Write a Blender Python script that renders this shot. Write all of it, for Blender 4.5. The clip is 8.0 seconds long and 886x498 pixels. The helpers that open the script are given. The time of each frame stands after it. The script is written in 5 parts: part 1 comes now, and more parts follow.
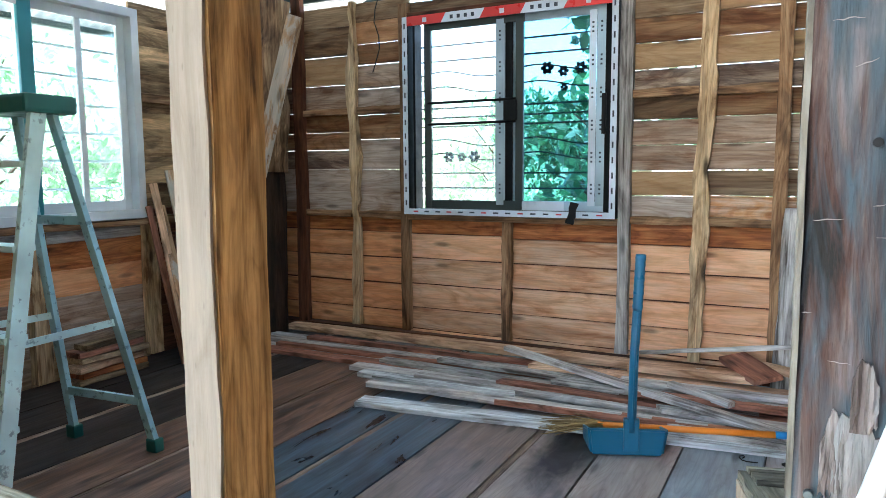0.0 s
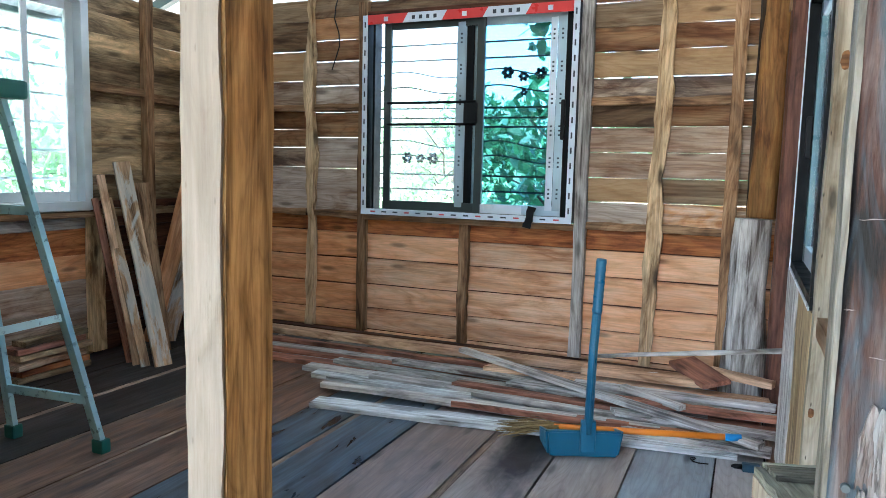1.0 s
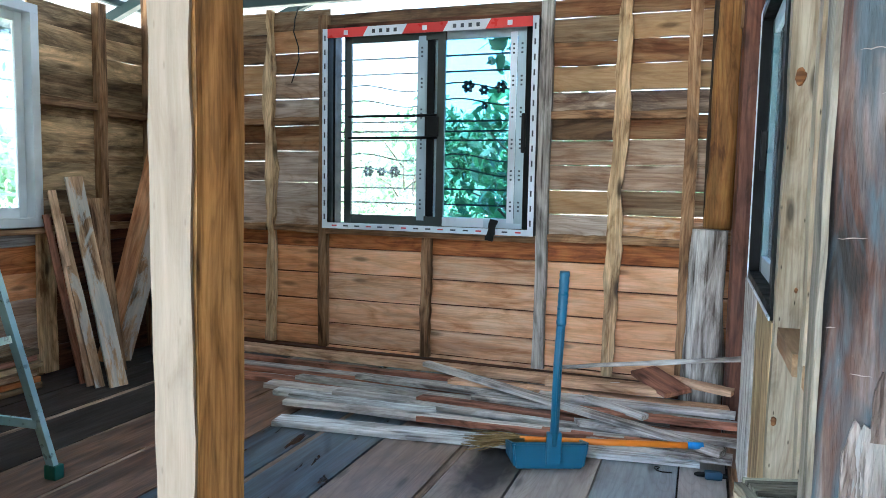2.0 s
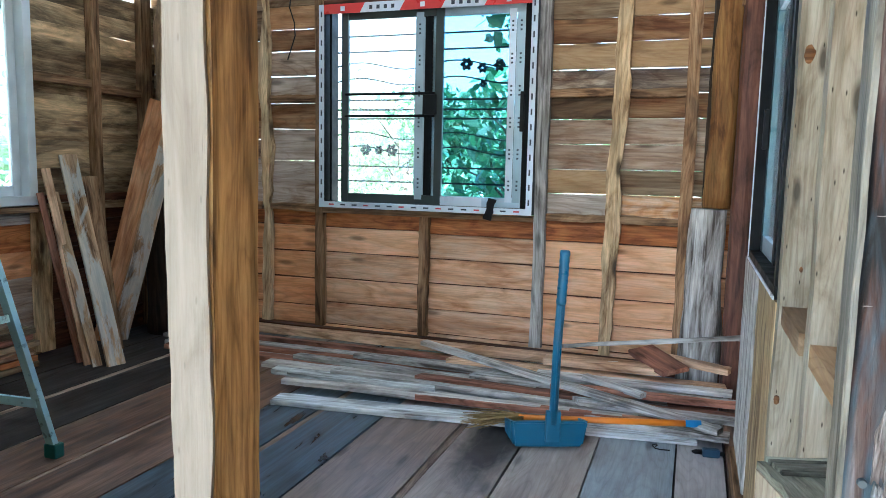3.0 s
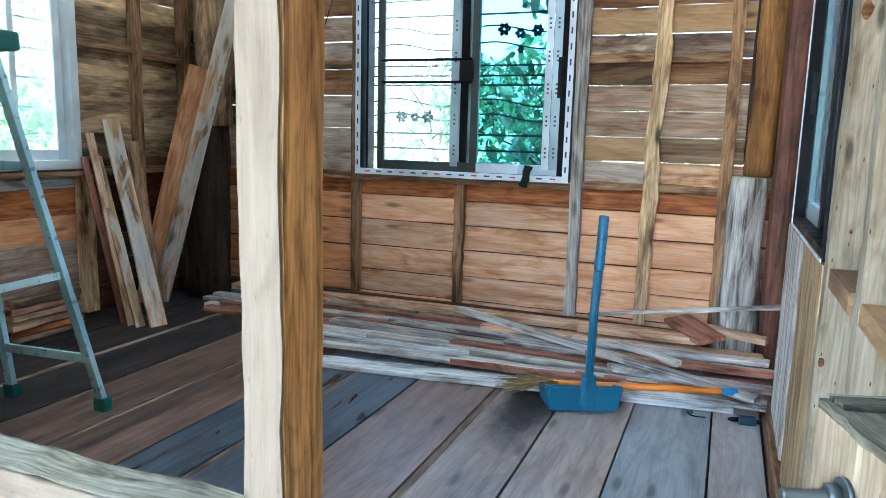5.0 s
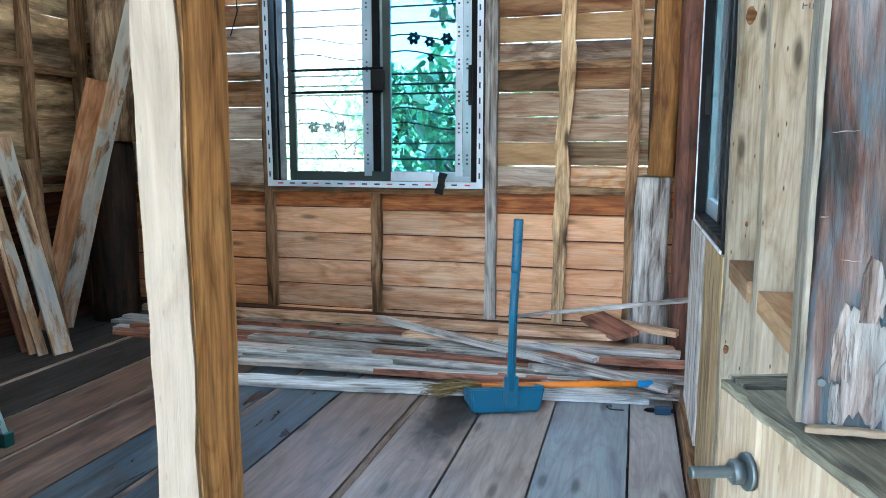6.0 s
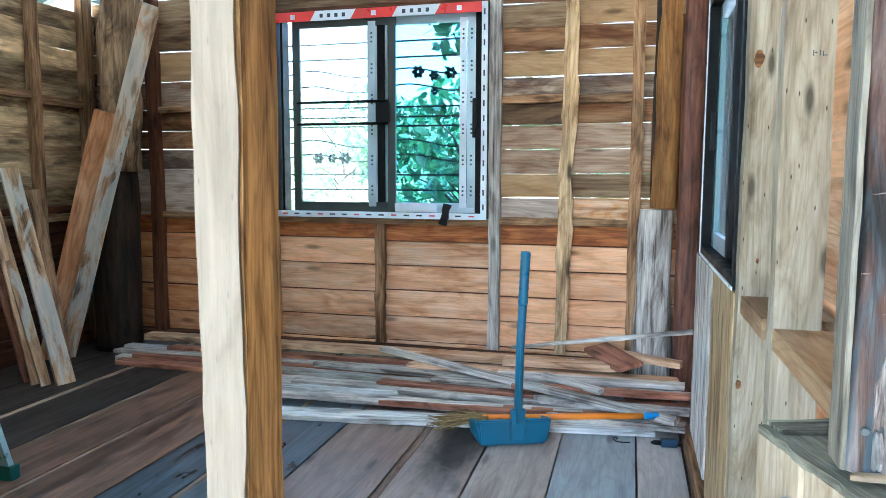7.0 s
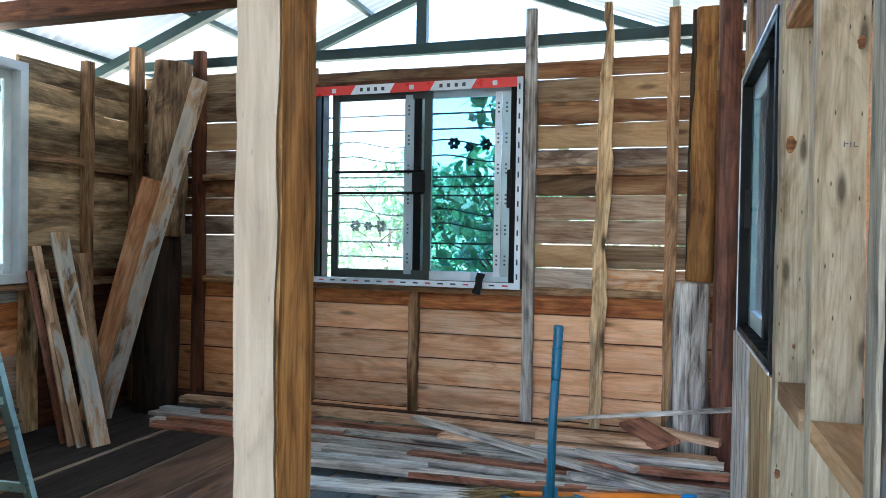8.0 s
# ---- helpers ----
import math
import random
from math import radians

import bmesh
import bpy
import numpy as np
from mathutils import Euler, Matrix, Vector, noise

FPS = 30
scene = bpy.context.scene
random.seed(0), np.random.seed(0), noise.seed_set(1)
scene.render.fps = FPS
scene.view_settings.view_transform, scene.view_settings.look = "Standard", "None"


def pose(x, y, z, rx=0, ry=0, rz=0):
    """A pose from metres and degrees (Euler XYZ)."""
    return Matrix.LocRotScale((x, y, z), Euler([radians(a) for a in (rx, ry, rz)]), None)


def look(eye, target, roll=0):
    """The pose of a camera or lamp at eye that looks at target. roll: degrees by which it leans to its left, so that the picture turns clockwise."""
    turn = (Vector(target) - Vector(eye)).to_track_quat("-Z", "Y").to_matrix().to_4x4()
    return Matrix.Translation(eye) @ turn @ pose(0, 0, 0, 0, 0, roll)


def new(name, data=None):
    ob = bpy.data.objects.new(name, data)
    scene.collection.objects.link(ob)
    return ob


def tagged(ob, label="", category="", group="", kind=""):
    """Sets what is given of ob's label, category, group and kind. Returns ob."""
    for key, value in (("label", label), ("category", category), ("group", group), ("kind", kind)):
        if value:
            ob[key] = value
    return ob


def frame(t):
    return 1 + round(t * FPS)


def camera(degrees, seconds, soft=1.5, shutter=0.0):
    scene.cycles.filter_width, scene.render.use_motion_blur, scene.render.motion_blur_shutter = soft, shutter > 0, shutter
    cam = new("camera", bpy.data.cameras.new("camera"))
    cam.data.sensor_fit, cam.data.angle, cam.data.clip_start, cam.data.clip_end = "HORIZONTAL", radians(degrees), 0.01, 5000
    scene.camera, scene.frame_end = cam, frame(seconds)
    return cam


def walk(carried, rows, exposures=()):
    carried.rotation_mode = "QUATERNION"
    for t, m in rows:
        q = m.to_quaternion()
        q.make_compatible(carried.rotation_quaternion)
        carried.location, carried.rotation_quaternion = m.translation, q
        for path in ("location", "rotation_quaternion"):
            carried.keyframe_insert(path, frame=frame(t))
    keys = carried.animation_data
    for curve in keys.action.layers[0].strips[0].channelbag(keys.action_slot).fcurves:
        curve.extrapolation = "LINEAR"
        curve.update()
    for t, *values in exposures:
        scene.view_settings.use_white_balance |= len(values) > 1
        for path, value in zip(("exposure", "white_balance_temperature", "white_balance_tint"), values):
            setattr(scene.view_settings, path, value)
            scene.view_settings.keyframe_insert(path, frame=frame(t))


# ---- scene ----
cam = camera(63.9, 8.0, soft=0.8)
PATH = [
    (0, (1.476, 0.47, 1.021), (0.553, 2.231, 0.801), -0.4),
    (0.5, (1.441, 0.468, 1.023), (0.608, 2.277, 0.836), 1.3),
    (1, (1.413, 0.448, 1.012), (0.631, 2.276, 0.801), 1.4),
    (1.5, (1.4, 0.451, 1.012), (0.666, 2.302, 0.823), 1.3),
    (1.7, (1.398, 0.448, 1.017), (0.695, 2.311, 0.841), 1.1),
    (2.8, (1.376, 0.454, 1.018), (0.72, 2.335, 0.837), 1.2),
    (3, (1.37, 0.45, 1.015), (0.712, 2.324, 0.783), 1.2),
    (3.5, (1.38, 0.454, 1.0), (0.725, 2.323, 0.723), 1.0),
    (4, (1.369, 0.441, 0.992), (0.692, 2.299, 0.689), 0.8),
    (4.2, (1.358, 0.433, 0.987), (0.643, 2.276, 0.684), 1.2),
    (5.3, (1.347, 0.425, 0.983), (0.617, 2.26, 0.668), 1.5),
    (5.5, (1.351, 0.427, 0.981), (0.683, 2.281, 0.639), 1.6),
    (6, (1.353, 0.424, 0.98), (0.836, 2.335, 0.699), 0.0),
    (6.5, (1.324, 0.399, 0.985), (0.821, 2.317, 0.729), 1.1),
    (7, (1.314, 0.393, 1.002), (0.808, 2.317, 0.796), 0.2),
    (7.5, (1.315, 0.387, 1.025), (0.749, 2.302, 0.916), 0.4),
    (8, (1.324, 0.378, 1.042), (0.72, 2.284, 1.007), 0.9),
]
walk(cam, [(t, look(eye, target, roll)) for t, eye, target, roll in PATH],
     exposures=[(0, 4.29, 5410, 4), (0.5, 4.35, 5360, 4), (1.5, 4.35, 5310, 3), (3, 4.30, 5210, 2), (3.5, 4.58, 5160, 1), (5.5, 4.58, 5110, 1), (7, 4.70, 5110, 0), (7.4, 4.47, 5160, 1), (8, 4.09, 5310, 3)])

# ---- world and light ----
SUN_EL, SUN_AZ = radians(66), radians(205)
world = bpy.data.worlds.new("sky")
scene.world = world
world.use_nodes = True
_n = world.node_tree.nodes
_sky = _n.new("ShaderNodeTexSky")
_sky.sky_type, _sky.sun_disc = "NISHITA", False
_sky.sun_elevation, _sky.sun_rotation = SUN_EL, SUN_AZ
_sky.air_density, _sky.dust_density, _sky.ozone_density = 1.0, 5.0, 0.8
_n["Background"].inputs["Strength"].default_value = 0.15
world.node_tree.links.new(_sky.outputs[0], _n["Background"].inputs["Color"])
sun = new("sun", bpy.data.lights.new("sun", "SUN"))
sun.data.energy, sun.data.angle, sun.data.color = 3.0, radians(12), (1.0, 0.96, 0.90)
sun.matrix_world = look((math.sin(SUN_AZ) * 20, math.cos(SUN_AZ) * 20, 20 * math.tan(SUN_EL)), (0, 0, 0))


# ---- materials ----
def nodes_of(name):
    m = bpy.data.materials.new(name)
    m.use_nodes = True
    nt = m.node_tree
    return m, nt, nt.nodes["Principled BSDF"]


def ramp(nt, stops, fac):
    r = nt.nodes.new("ShaderNodeValToRGB")
    while len(r.color_ramp.elements) < len(stops):
        r.color_ramp.elements.new(0.5)
    for e, (p, c) in zip(r.color_ramp.elements, stops):
        e.position, e.color = p, (*c, 1)
    nt.links.new(fac, r.inputs[0])
    return r.outputs[0]


def mixed(nt, mode, fac, a, b):
    x = nt.nodes.new("ShaderNodeMix")
    x.data_type, x.blend_type = "RGBA", mode
    for sock, v in ((x.inputs[0], fac), (x.inputs[6], a), (x.inputs[7], b)):
        if isinstance(v, (int, float)):
            sock.default_value = v
        elif isinstance(v, tuple):
            sock.default_value = (*v, 1)
        else:
            nt.links.new(v, sock)
    return x.outputs[2]


def coords(nt, scale, spread=40.0):
    """Object coordinates, shifted for each object, stretched by scale."""
    tc, info = nt.nodes.new("ShaderNodeTexCoord"), nt.nodes.new("ShaderNodeObjectInfo")
    comb = nt.nodes.new("ShaderNodeCombineXYZ")
    for k, f in enumerate((1.0, 0.37, 0.71)):
        mu = nt.nodes.new("ShaderNodeMath")
        mu.operation = "MULTIPLY"
        mu.inputs[1].default_value = spread * f
        nt.links.new(info.outputs["Random"], mu.inputs[0])
        nt.links.new(mu.outputs[0], comb.inputs[k])
    add = nt.nodes.new("ShaderNodeVectorMath")
    nt.links.new(tc.outputs["Object"], add.inputs[0])
    nt.links.new(comb.outputs[0], add.inputs[1])
    mp = nt.nodes.new("ShaderNodeVectorMath")
    mp.operation = "MULTIPLY"
    mp.inputs[1].default_value = scale
    nt.links.new(add.outputs[0], mp.inputs[0])
    return mp.outputs[0], info.outputs["Random"]


def noise_tex(nt, vec, scale=1.0, detail=5.0, rough=0.6, distort=0.0):
    n = nt.nodes.new("ShaderNodeTexNoise")
    n.inputs["Scale"].default_value, n.inputs["Detail"].default_value = scale, detail
    n.inputs["Roughness"].default_value, n.inputs["Distortion"].default_value = rough, distort
    nt.links.new(vec, n.inputs["Vector"])
    return n.outputs["Fac"]


def scaled(nt, vec, k):
    v = nt.nodes.new("ShaderNodeVectorMath")
    v.operation = "MULTIPLY"
    v.inputs[1].default_value = k
    nt.links.new(vec, v.inputs[0])
    return v.outputs[0]


def wood(name, light, mid, dark, stain=(0.03, 0.022, 0.016), stains=0.35, knots=0.6, rough=0.7, bump=0.35, vary=0.35, second=None, gloss=0.2, specks=0.0, smooth=0.0, spot=None, bands=11.0, k=1.0, figure=0.5, reach=1.0, crisp=0.0):
    """Sawn timber with the grain along local X; stains: how much of it is blotched; second: a hue that some pieces lean to;
    specks: nail holes and worm holes; figure: growth rings; reach: how far stains stretch along the grain; crisp: how hard their edges are; spot: centre and half sizes of one large dark stain, with its colour."""
    m, nt, b = nodes_of(name)
    vec, rnd = coords(nt, (k, k, k))
    fine = noise_tex(nt, scaled(nt, vec, (3.0, 70.0, 70.0)), 1.0, 6.0, 0.65, 0.8)
    streak = noise_tex(nt, scaled(nt, vec, (0.9, bands, bands)), 1.0, 5.0, 0.6, 1.6)
    blot = noise_tex(nt, scaled(nt, vec, (2.3, 8.0, 8.0)), 1.0, 5.0, 0.6, 1.8)
    deep, pale = tuple(c * 0.6 for c in dark), tuple(min(0.9, c * 1.15) for c in light)
    lo, hi = 0.39 - 0.12 * smooth, 0.60 + 0.12 * smooth
    col = ramp(nt, [(lo - 0.04, deep), (lo + 0.03, dark), (0.47, mid), (hi, pale)], streak)
    col = mixed(nt, "MIX", 0.6, col, ramp(nt, [(lo, dark), (0.48, mid), (hi, light)], blot))
    col = mixed(nt, "MULTIPLY", 0.55 - 0.35 * smooth, col, ramp(nt, [(0.36, (0.48, 0.44, 0.40)), (0.6, (1.2, 1.2, 1.2))], fine))
    contour = nt.nodes.new("ShaderNodeMath")
    contour.operation = "MULTIPLY"
    contour.inputs[1].default_value = 22.0
    nt.links.new(noise_tex(nt, scaled(nt, vec, (0.6, 5.5, 5.5)), 1.0, 2.5, 0.45, 0.5), contour.inputs[0])
    ring = nt.nodes.new("ShaderNodeMath")
    ring.operation = "FRACT"
    nt.links.new(contour.outputs[0], ring.inputs[0])
    col = mixed(nt, "MULTIPLY", figure, col, ramp(nt, [(0.0, (0.50, 0.44, 0.40)), (0.16, (0.95, 0.95, 0.95)), (0.62, (1.18, 1.18, 1.18)), (0.93, (0.86, 0.82, 0.78)), (1.0, (0.50, 0.44, 0.40))], ring.outputs[0]))
    if second:
        col = mixed(nt, "MIX", ramp(nt, [(0.3, (0, 0, 0)), (0.75, (0.8, 0.8, 0.8))], rnd), col, mixed(nt, "MIX", 0.55, second, col))
    sm = ramp(nt, [(0.54 - 0.2 * stains, (0, 0, 0)), (0.82 - 0.18 * stains - 0.22 * crisp, (1, 1, 1))], noise_tex(nt, scaled(nt, vec, (3.1 / reach, 13.0 * reach, 13.0 * reach)), 1.0, 7.0, 0.68, 0.7))
    col = mixed(nt, "MIX", mixed(nt, "MULTIPLY", 1.0, sm, (0.25 + 0.6 * stains,) * 3), col, stain)
    if spot:
        cx, cy, rx, ry, hue = spot
        tc = nt.nodes.new("ShaderNodeTexCoord")
        off = nt.nodes.new("ShaderNodeVectorMath")
        off.operation = "SUBTRACT"
        off.inputs[1].default_value = (cx, cy, 0)
        nt.links.new(tc.outputs["Object"], off.inputs[0])
        ln = nt.nodes.new("ShaderNodeVectorMath")
        ln.operation = "LENGTH"
        nt.links.new(scaled(nt, off.outputs[0], (1 / rx, 1 / ry, 0)), ln.inputs[0])
        ad = nt.nodes.new("ShaderNodeMath")
        ad.operation = "MULTIPLY_ADD"
        ad.inputs[1].default_value = 1.0
        nt.links.new(noise_tex(nt, scaled(nt, vec, (7.0, 12.0, 12.0)), 1.0, 6.0, 0.65, 1.0), ad.inputs[0])
        nt.links.new(ln.outputs["Value"], ad.inputs[2])
        col = mixed(nt, "MIX", ramp(nt, [(0.46, (0.96, 0.96, 0.96)), (0.80, (0, 0, 0))], half(nt, ad.outputs[0])), col, hue)
    for scale, size, amount in (((1.5, 5.5, 0.0), 0.075, knots), ((4.5, 17.0, 0.0), 0.036, specks)):
        if amount <= 0:
            continue
        vo = nt.nodes.new("ShaderNodeTexVoronoi")
        vo.voronoi_dimensions = "2D"
        nt.links.new(scaled(nt, vec, scale), vo.inputs["Vector"])
        vo.inputs["Scale"].default_value = 1.0
        kn = ramp(nt, [(size * 0.5, (amount,) * 3), (size * 1.3, (0, 0, 0))], vo.outputs["Distance"])
        col = mixed(nt, "MIX", kn, col, tuple(c * 0.15 for c in dark))
    col = mixed(nt, "MULTIPLY", 1.0, col, ramp(nt, [(0.0, (1 - vary,) * 3), (1.0, (1 + vary * 0.5,) * 3)], rnd))
    nt.links.new(col, b.inputs["Base Color"])
    nt.links.new(ramp(nt, [(0.3, (max(0.05, rough - 0.15),) * 3), (0.7, (min(1, rough + 0.15),) * 3)], blot), b.inputs["Roughness"])
    b.inputs["Specular IOR Level"].default_value = gloss
    bp = nt.nodes.new("ShaderNodeBump")
    bp.inputs["Strength"].default_value, bp.inputs["Distance"].default_value = bump, 0.004
    nt.links.new(mixed(nt, "MIX", 0.4, fine, streak), bp.inputs["Height"])
    nt.links.new(bp.outputs[0], b.inputs["Normal"])
    return m


def weathered(name, tones, film_hue, deep, fleck):
    """Old timber with the grain along local Z: streaks of four tones, a film, dark checks and bare flecks."""
    m, nt, b = nodes_of(name)
    vec, rnd = coords(nt, (1, 1, 1))
    streak = noise_tex(nt, scaled(nt, vec, (34.0, 34.0, 3.2)), 1.0, 6.0, 0.62, 0.9)
    film = noise_tex(nt, scaled(nt, vec, (26.0, 26.0, 5.0)), 1.0, 4.0, 0.6, 1.2)
    fine = noise_tex(nt, scaled(nt, vec, (260.0, 260.0, 22.0)), 1.0, 6.0, 0.7, 0.4)
    col = ramp(nt, list(zip((0.38, 0.45, 0.52, 0.60), tones)), streak)
    col = mixed(nt, "MIX", ramp(nt, [(0.47, (0, 0, 0)), (0.60, (0.9, 0.9, 0.9))], film), col, film_hue)
    col = mixed(nt, "MIX", ramp(nt, [(0.34, (0.7, 0.7, 0.7)), (0.42, (0, 0, 0))], film), col, deep)
    col = mixed(nt, "MIX", ramp(nt, [(0.66, (0, 0, 0)), (0.74, (0.8, 0.8, 0.8))], fine), col, fleck)
    col = mixed(nt, "MULTIPLY", 0.6, col, ramp(nt, [(0.35, (0.55, 0.55, 0.55)), (0.62, (1.2, 1.2, 1.2))], fine))
    nt.links.new(col, b.inputs["Base Color"])
    b.inputs["Roughness"].default_value, b.inputs["Specular IOR Level"].default_value = 0.6, 0.25
    bp = nt.nodes.new("ShaderNodeBump")
    bp.inputs["Strength"].default_value, bp.inputs["Distance"].default_value = 0.9, 0.003
    nt.links.new(mixed(nt, "MIX", 0.5, fine, streak), bp.inputs["Height"])
    nt.links.new(bp.outputs[0], b.inputs["Normal"])
    return m


def half(nt, sock):
    h = nt.nodes.new("ShaderNodeMath")
    h.operation = "MULTIPLY"
    h.inputs[1].default_value = 0.5
    nt.links.new(sock, h.inputs[0])
    return h.outputs[0]


def plain(name, col, rough=0.5, metal=0.0, var=0.25, scale=18.0, wear=None, bump=0.1):
    """Paint, plastic or metal with mottling; wear: colour of scuffs."""
    m, nt, b = nodes_of(name)
    vec, rnd = coords(nt, (1, 1, 1))
    n1, n2 = noise_tex(nt, vec, scale, 5.0, 0.6), noise_tex(nt, vec, scale * 0.2, 3.0, 0.5)
    c = ramp(nt, [(0.3, tuple(k * (1 - var) for k in col)), (0.7, tuple(min(1, k * (1 + var * 0.6)) for k in col))], n2)
    if wear:
        c = mixed(nt, "MIX", ramp(nt, [(0.58, (0, 0, 0)), (0.66, (0.85, 0.85, 0.85))], n1), c, wear)
    nt.links.new(c, b.inputs["Base Color"])
    nt.links.new(ramp(nt, [(0.3, (max(0.05, rough - 0.12),) * 3), (0.7, (min(1, rough + 0.12),) * 3)], n1), b.inputs["Roughness"])
    b.inputs["Metallic"].default_value = metal
    bp = nt.nodes.new("ShaderNodeBump")
    bp.inputs["Strength"].default_value, bp.inputs["Distance"].default_value = bump, 0.002
    nt.links.new(n1, bp.inputs["Height"])
    nt.links.new(bp.outputs[0], b.inputs["Normal"])
    return m


def pane_glass(name, tint, haze=0.0):
    m = bpy.data.materials.new(name)
    m.use_nodes = True
    nt = m.node_tree
    nt.nodes.remove(nt.nodes["Principled BSDF"])
    tr, gl, mx = nt.nodes.new("ShaderNodeBsdfTransparent"), nt.nodes.new("ShaderNodeBsdfGlossy"), nt.nodes.new("ShaderNodeMixShader")
    fr = nt.nodes.new("ShaderNodeFresnel")
    fr.inputs["IOR"].default_value = 1.45
    tr.inputs["Color"].default_value = (*tint, 1)
    gl.inputs["Roughness"].default_value = 0.02
    nt.links.new(fr.outputs[0], mx.inputs[0])
    # pale glare mixed into the pane as a translucent veil
    veil, film = nt.nodes.new("ShaderNodeMixShader"), nt.nodes.new("ShaderNodeBsdfTranslucent")
    veil.inputs[0].default_value = haze
    film.inputs["Color"].default_value = (0.8, 0.84, 0.82, 1)
    nt.links.new(tr.outputs[0], veil.inputs[1])
    nt.links.new(film.outputs[0], veil.inputs[2])
    nt.links.new(veil.outputs[0], mx.inputs[1])
    nt.links.new(gl.outputs[0], mx.inputs[2])
    nt.links.new(mx.outputs[0], nt.nodes["Material Output"].inputs["Surface"])
    return m


def leaf_mat(name, a, b_):
    m, nt, b = nodes_of(name)
    geo = nt.nodes.new("ShaderNodeNewGeometry")
    nt.links.new(ramp(nt, [(0.0, a), (1.0, b_)], geo.outputs["Random Per Island"]), b.inputs["Base Color"])
    b.inputs["Roughness"].default_value = 0.5
    tl = nt.nodes.new("ShaderNodeBsdfTranslucent")
    nt.links.new(ramp(nt, [(0.0, a), (1.0, b_)], geo.outputs["Random Per Island"]), tl.inputs["Color"])
    mx = nt.nodes.new("ShaderNodeMixShader")
    mx.inputs[0].default_value = 0.4
    nt.links.new(b.outputs[0], mx.inputs[1])
    nt.links.new(tl.outputs[0], mx.inputs[2])
    nt.links.new(mx.outputs[0], nt.nodes["Material Output"].inputs["Surface"])
    return m


M_WALL_LOW = wood("wood_wall_low", (0.84, 0.61, 0.43), (0.78, 0.46, 0.27), (0.42, 0.17, 0.065), stains=0.12, stain=(0.16, 0.075, 0.035), vary=0.22, second=(0.80, 0.42, 0.20), bands=8.0, figure=0.3, smooth=0.35)
M_WALL_UP = wood("wood_wall_up", (0.408, 0.287, 0.172), (0.287, 0.166, 0.0799), (0.109, 0.0511, 0.0224), stains=0.45, vary=0.5, second=(0.60, 0.28, 0.11), bands=7.0, knots=0.8, smooth=0.05)
M_WALL_RED = wood("wood_red_board", (0.55, 0.23, 0.08), (0.44, 0.15, 0.045), (0.20, 0.06, 0.02), stains=0.15, vary=0.2)
M_WALL_STAIN = wood("wood_blotched_board", (0.51, 0.416, 0.323), (0.391, 0.289, 0.204), (0.17, 0.0935, 0.0595), stain=(0.045, 0.025, 0.022), stains=0.75, vary=0.1, crisp=0.6)
M_SIDE = wood("wood_wall_side", (0.842, 0.619, 0.362), (0.562, 0.362, 0.19), (0.2, 0.12, 0.06), stains=0.62, vary=0.6, second=(0.60, 0.46, 0.26), crisp=0.5)
M_STUD = wood("wood_stud", (0.432, 0.279, 0.153), (0.297, 0.162, 0.0765), (0.09, 0.045, 0.0198), stains=0.35, vary=0.3, bands=24.0)
M_STUD_TAN = wood("wood_stud_tan", (0.726, 0.557, 0.339), (0.557, 0.387, 0.206), (0.194, 0.109, 0.0484), stains=0.35, vary=0.15, bands=18.0, knots=0.9)
M_PILE_LIGHT = wood("wood_pile_light", (0.733, 0.752, 0.762), (0.554, 0.584, 0.594), (0.168, 0.158, 0.149), stains=0.14, vary=0.2, bump=0.7, bands=32.0, reach=2.0, figure=0.2)
M_WALL_DEEP = wood("wood_wall_deep", (0.847, 0.508, 0.29), (0.726, 0.351, 0.157), (0.436, 0.169, 0.0605), stains=0.2, stain=(0.10, 0.05, 0.025), vary=0.25, second=(0.62, 0.26, 0.09), bands=6.0, smooth=0.3, figure=0.35)
M_BOARD_TAN = wood("wood_board_tan", (0.34, 0.253, 0.16), (0.279, 0.192, 0.109), (0.176, 0.093, 0.0414), stains=0.32, vary=0.2, second=(0.62, 0.38, 0.17), bands=7.0, smooth=0.05, stain=(0.10, 0.05, 0.022))
M_BOARD_PALE = wood("wood_board_pale", (0.594, 0.513, 0.442), (0.513, 0.426, 0.352), (0.289, 0.192, 0.129), stains=0.25, vary=0.15, bands=7.0, smooth=0.3, stain=(0.26, 0.13, 0.06))
M_BOARD_PINK = wood("wood_board_pinkish", (0.466, 0.366, 0.28), (0.386, 0.273, 0.187), (0.239, 0.132, 0.0733), stains=0.34, vary=0.15, bands=8.0, smooth=0.05, stain=(0.12, 0.065, 0.035))
M_BOARD_RED = wood("wood_board_red_brown", (0.362, 0.222, 0.116), (0.292, 0.14, 0.0583), (0.163, 0.0583, 0.0205), stains=0.35, vary=0.2, bands=6.0, smooth=0.05, stain=(0.07, 0.03, 0.013))
M_BOARD_ORANGE = wood("wood_board_orange_streaks", (0.74, 0.56, 0.40), (0.62, 0.33, 0.14), (0.34, 0.12, 0.04), stains=0.12, vary=0.1, bands=14.0)
# dark studs and beams; also the shade painted onto the corner boards
M_STUD_DARK_SHADE = wood("wood_stud_dark_shade", (0.144, 0.06, 0.03), (0.096, 0.036, 0.018), (0.042, 0.015, 0.0072), stains=0.2, vary=0.15)
M_PALE = wood("wood_fresh_pale", (0.355, 0.317, 0.253), (0.301, 0.258, 0.188), (0.161, 0.113, 0.0645), stains=0.22, stain=(0.20, 0.14, 0.09), vary=0.05, knots=0.4, specks=0.5, bump=0.4, k=2.4, figure=0.3, bands=6.0, smooth=0.6)
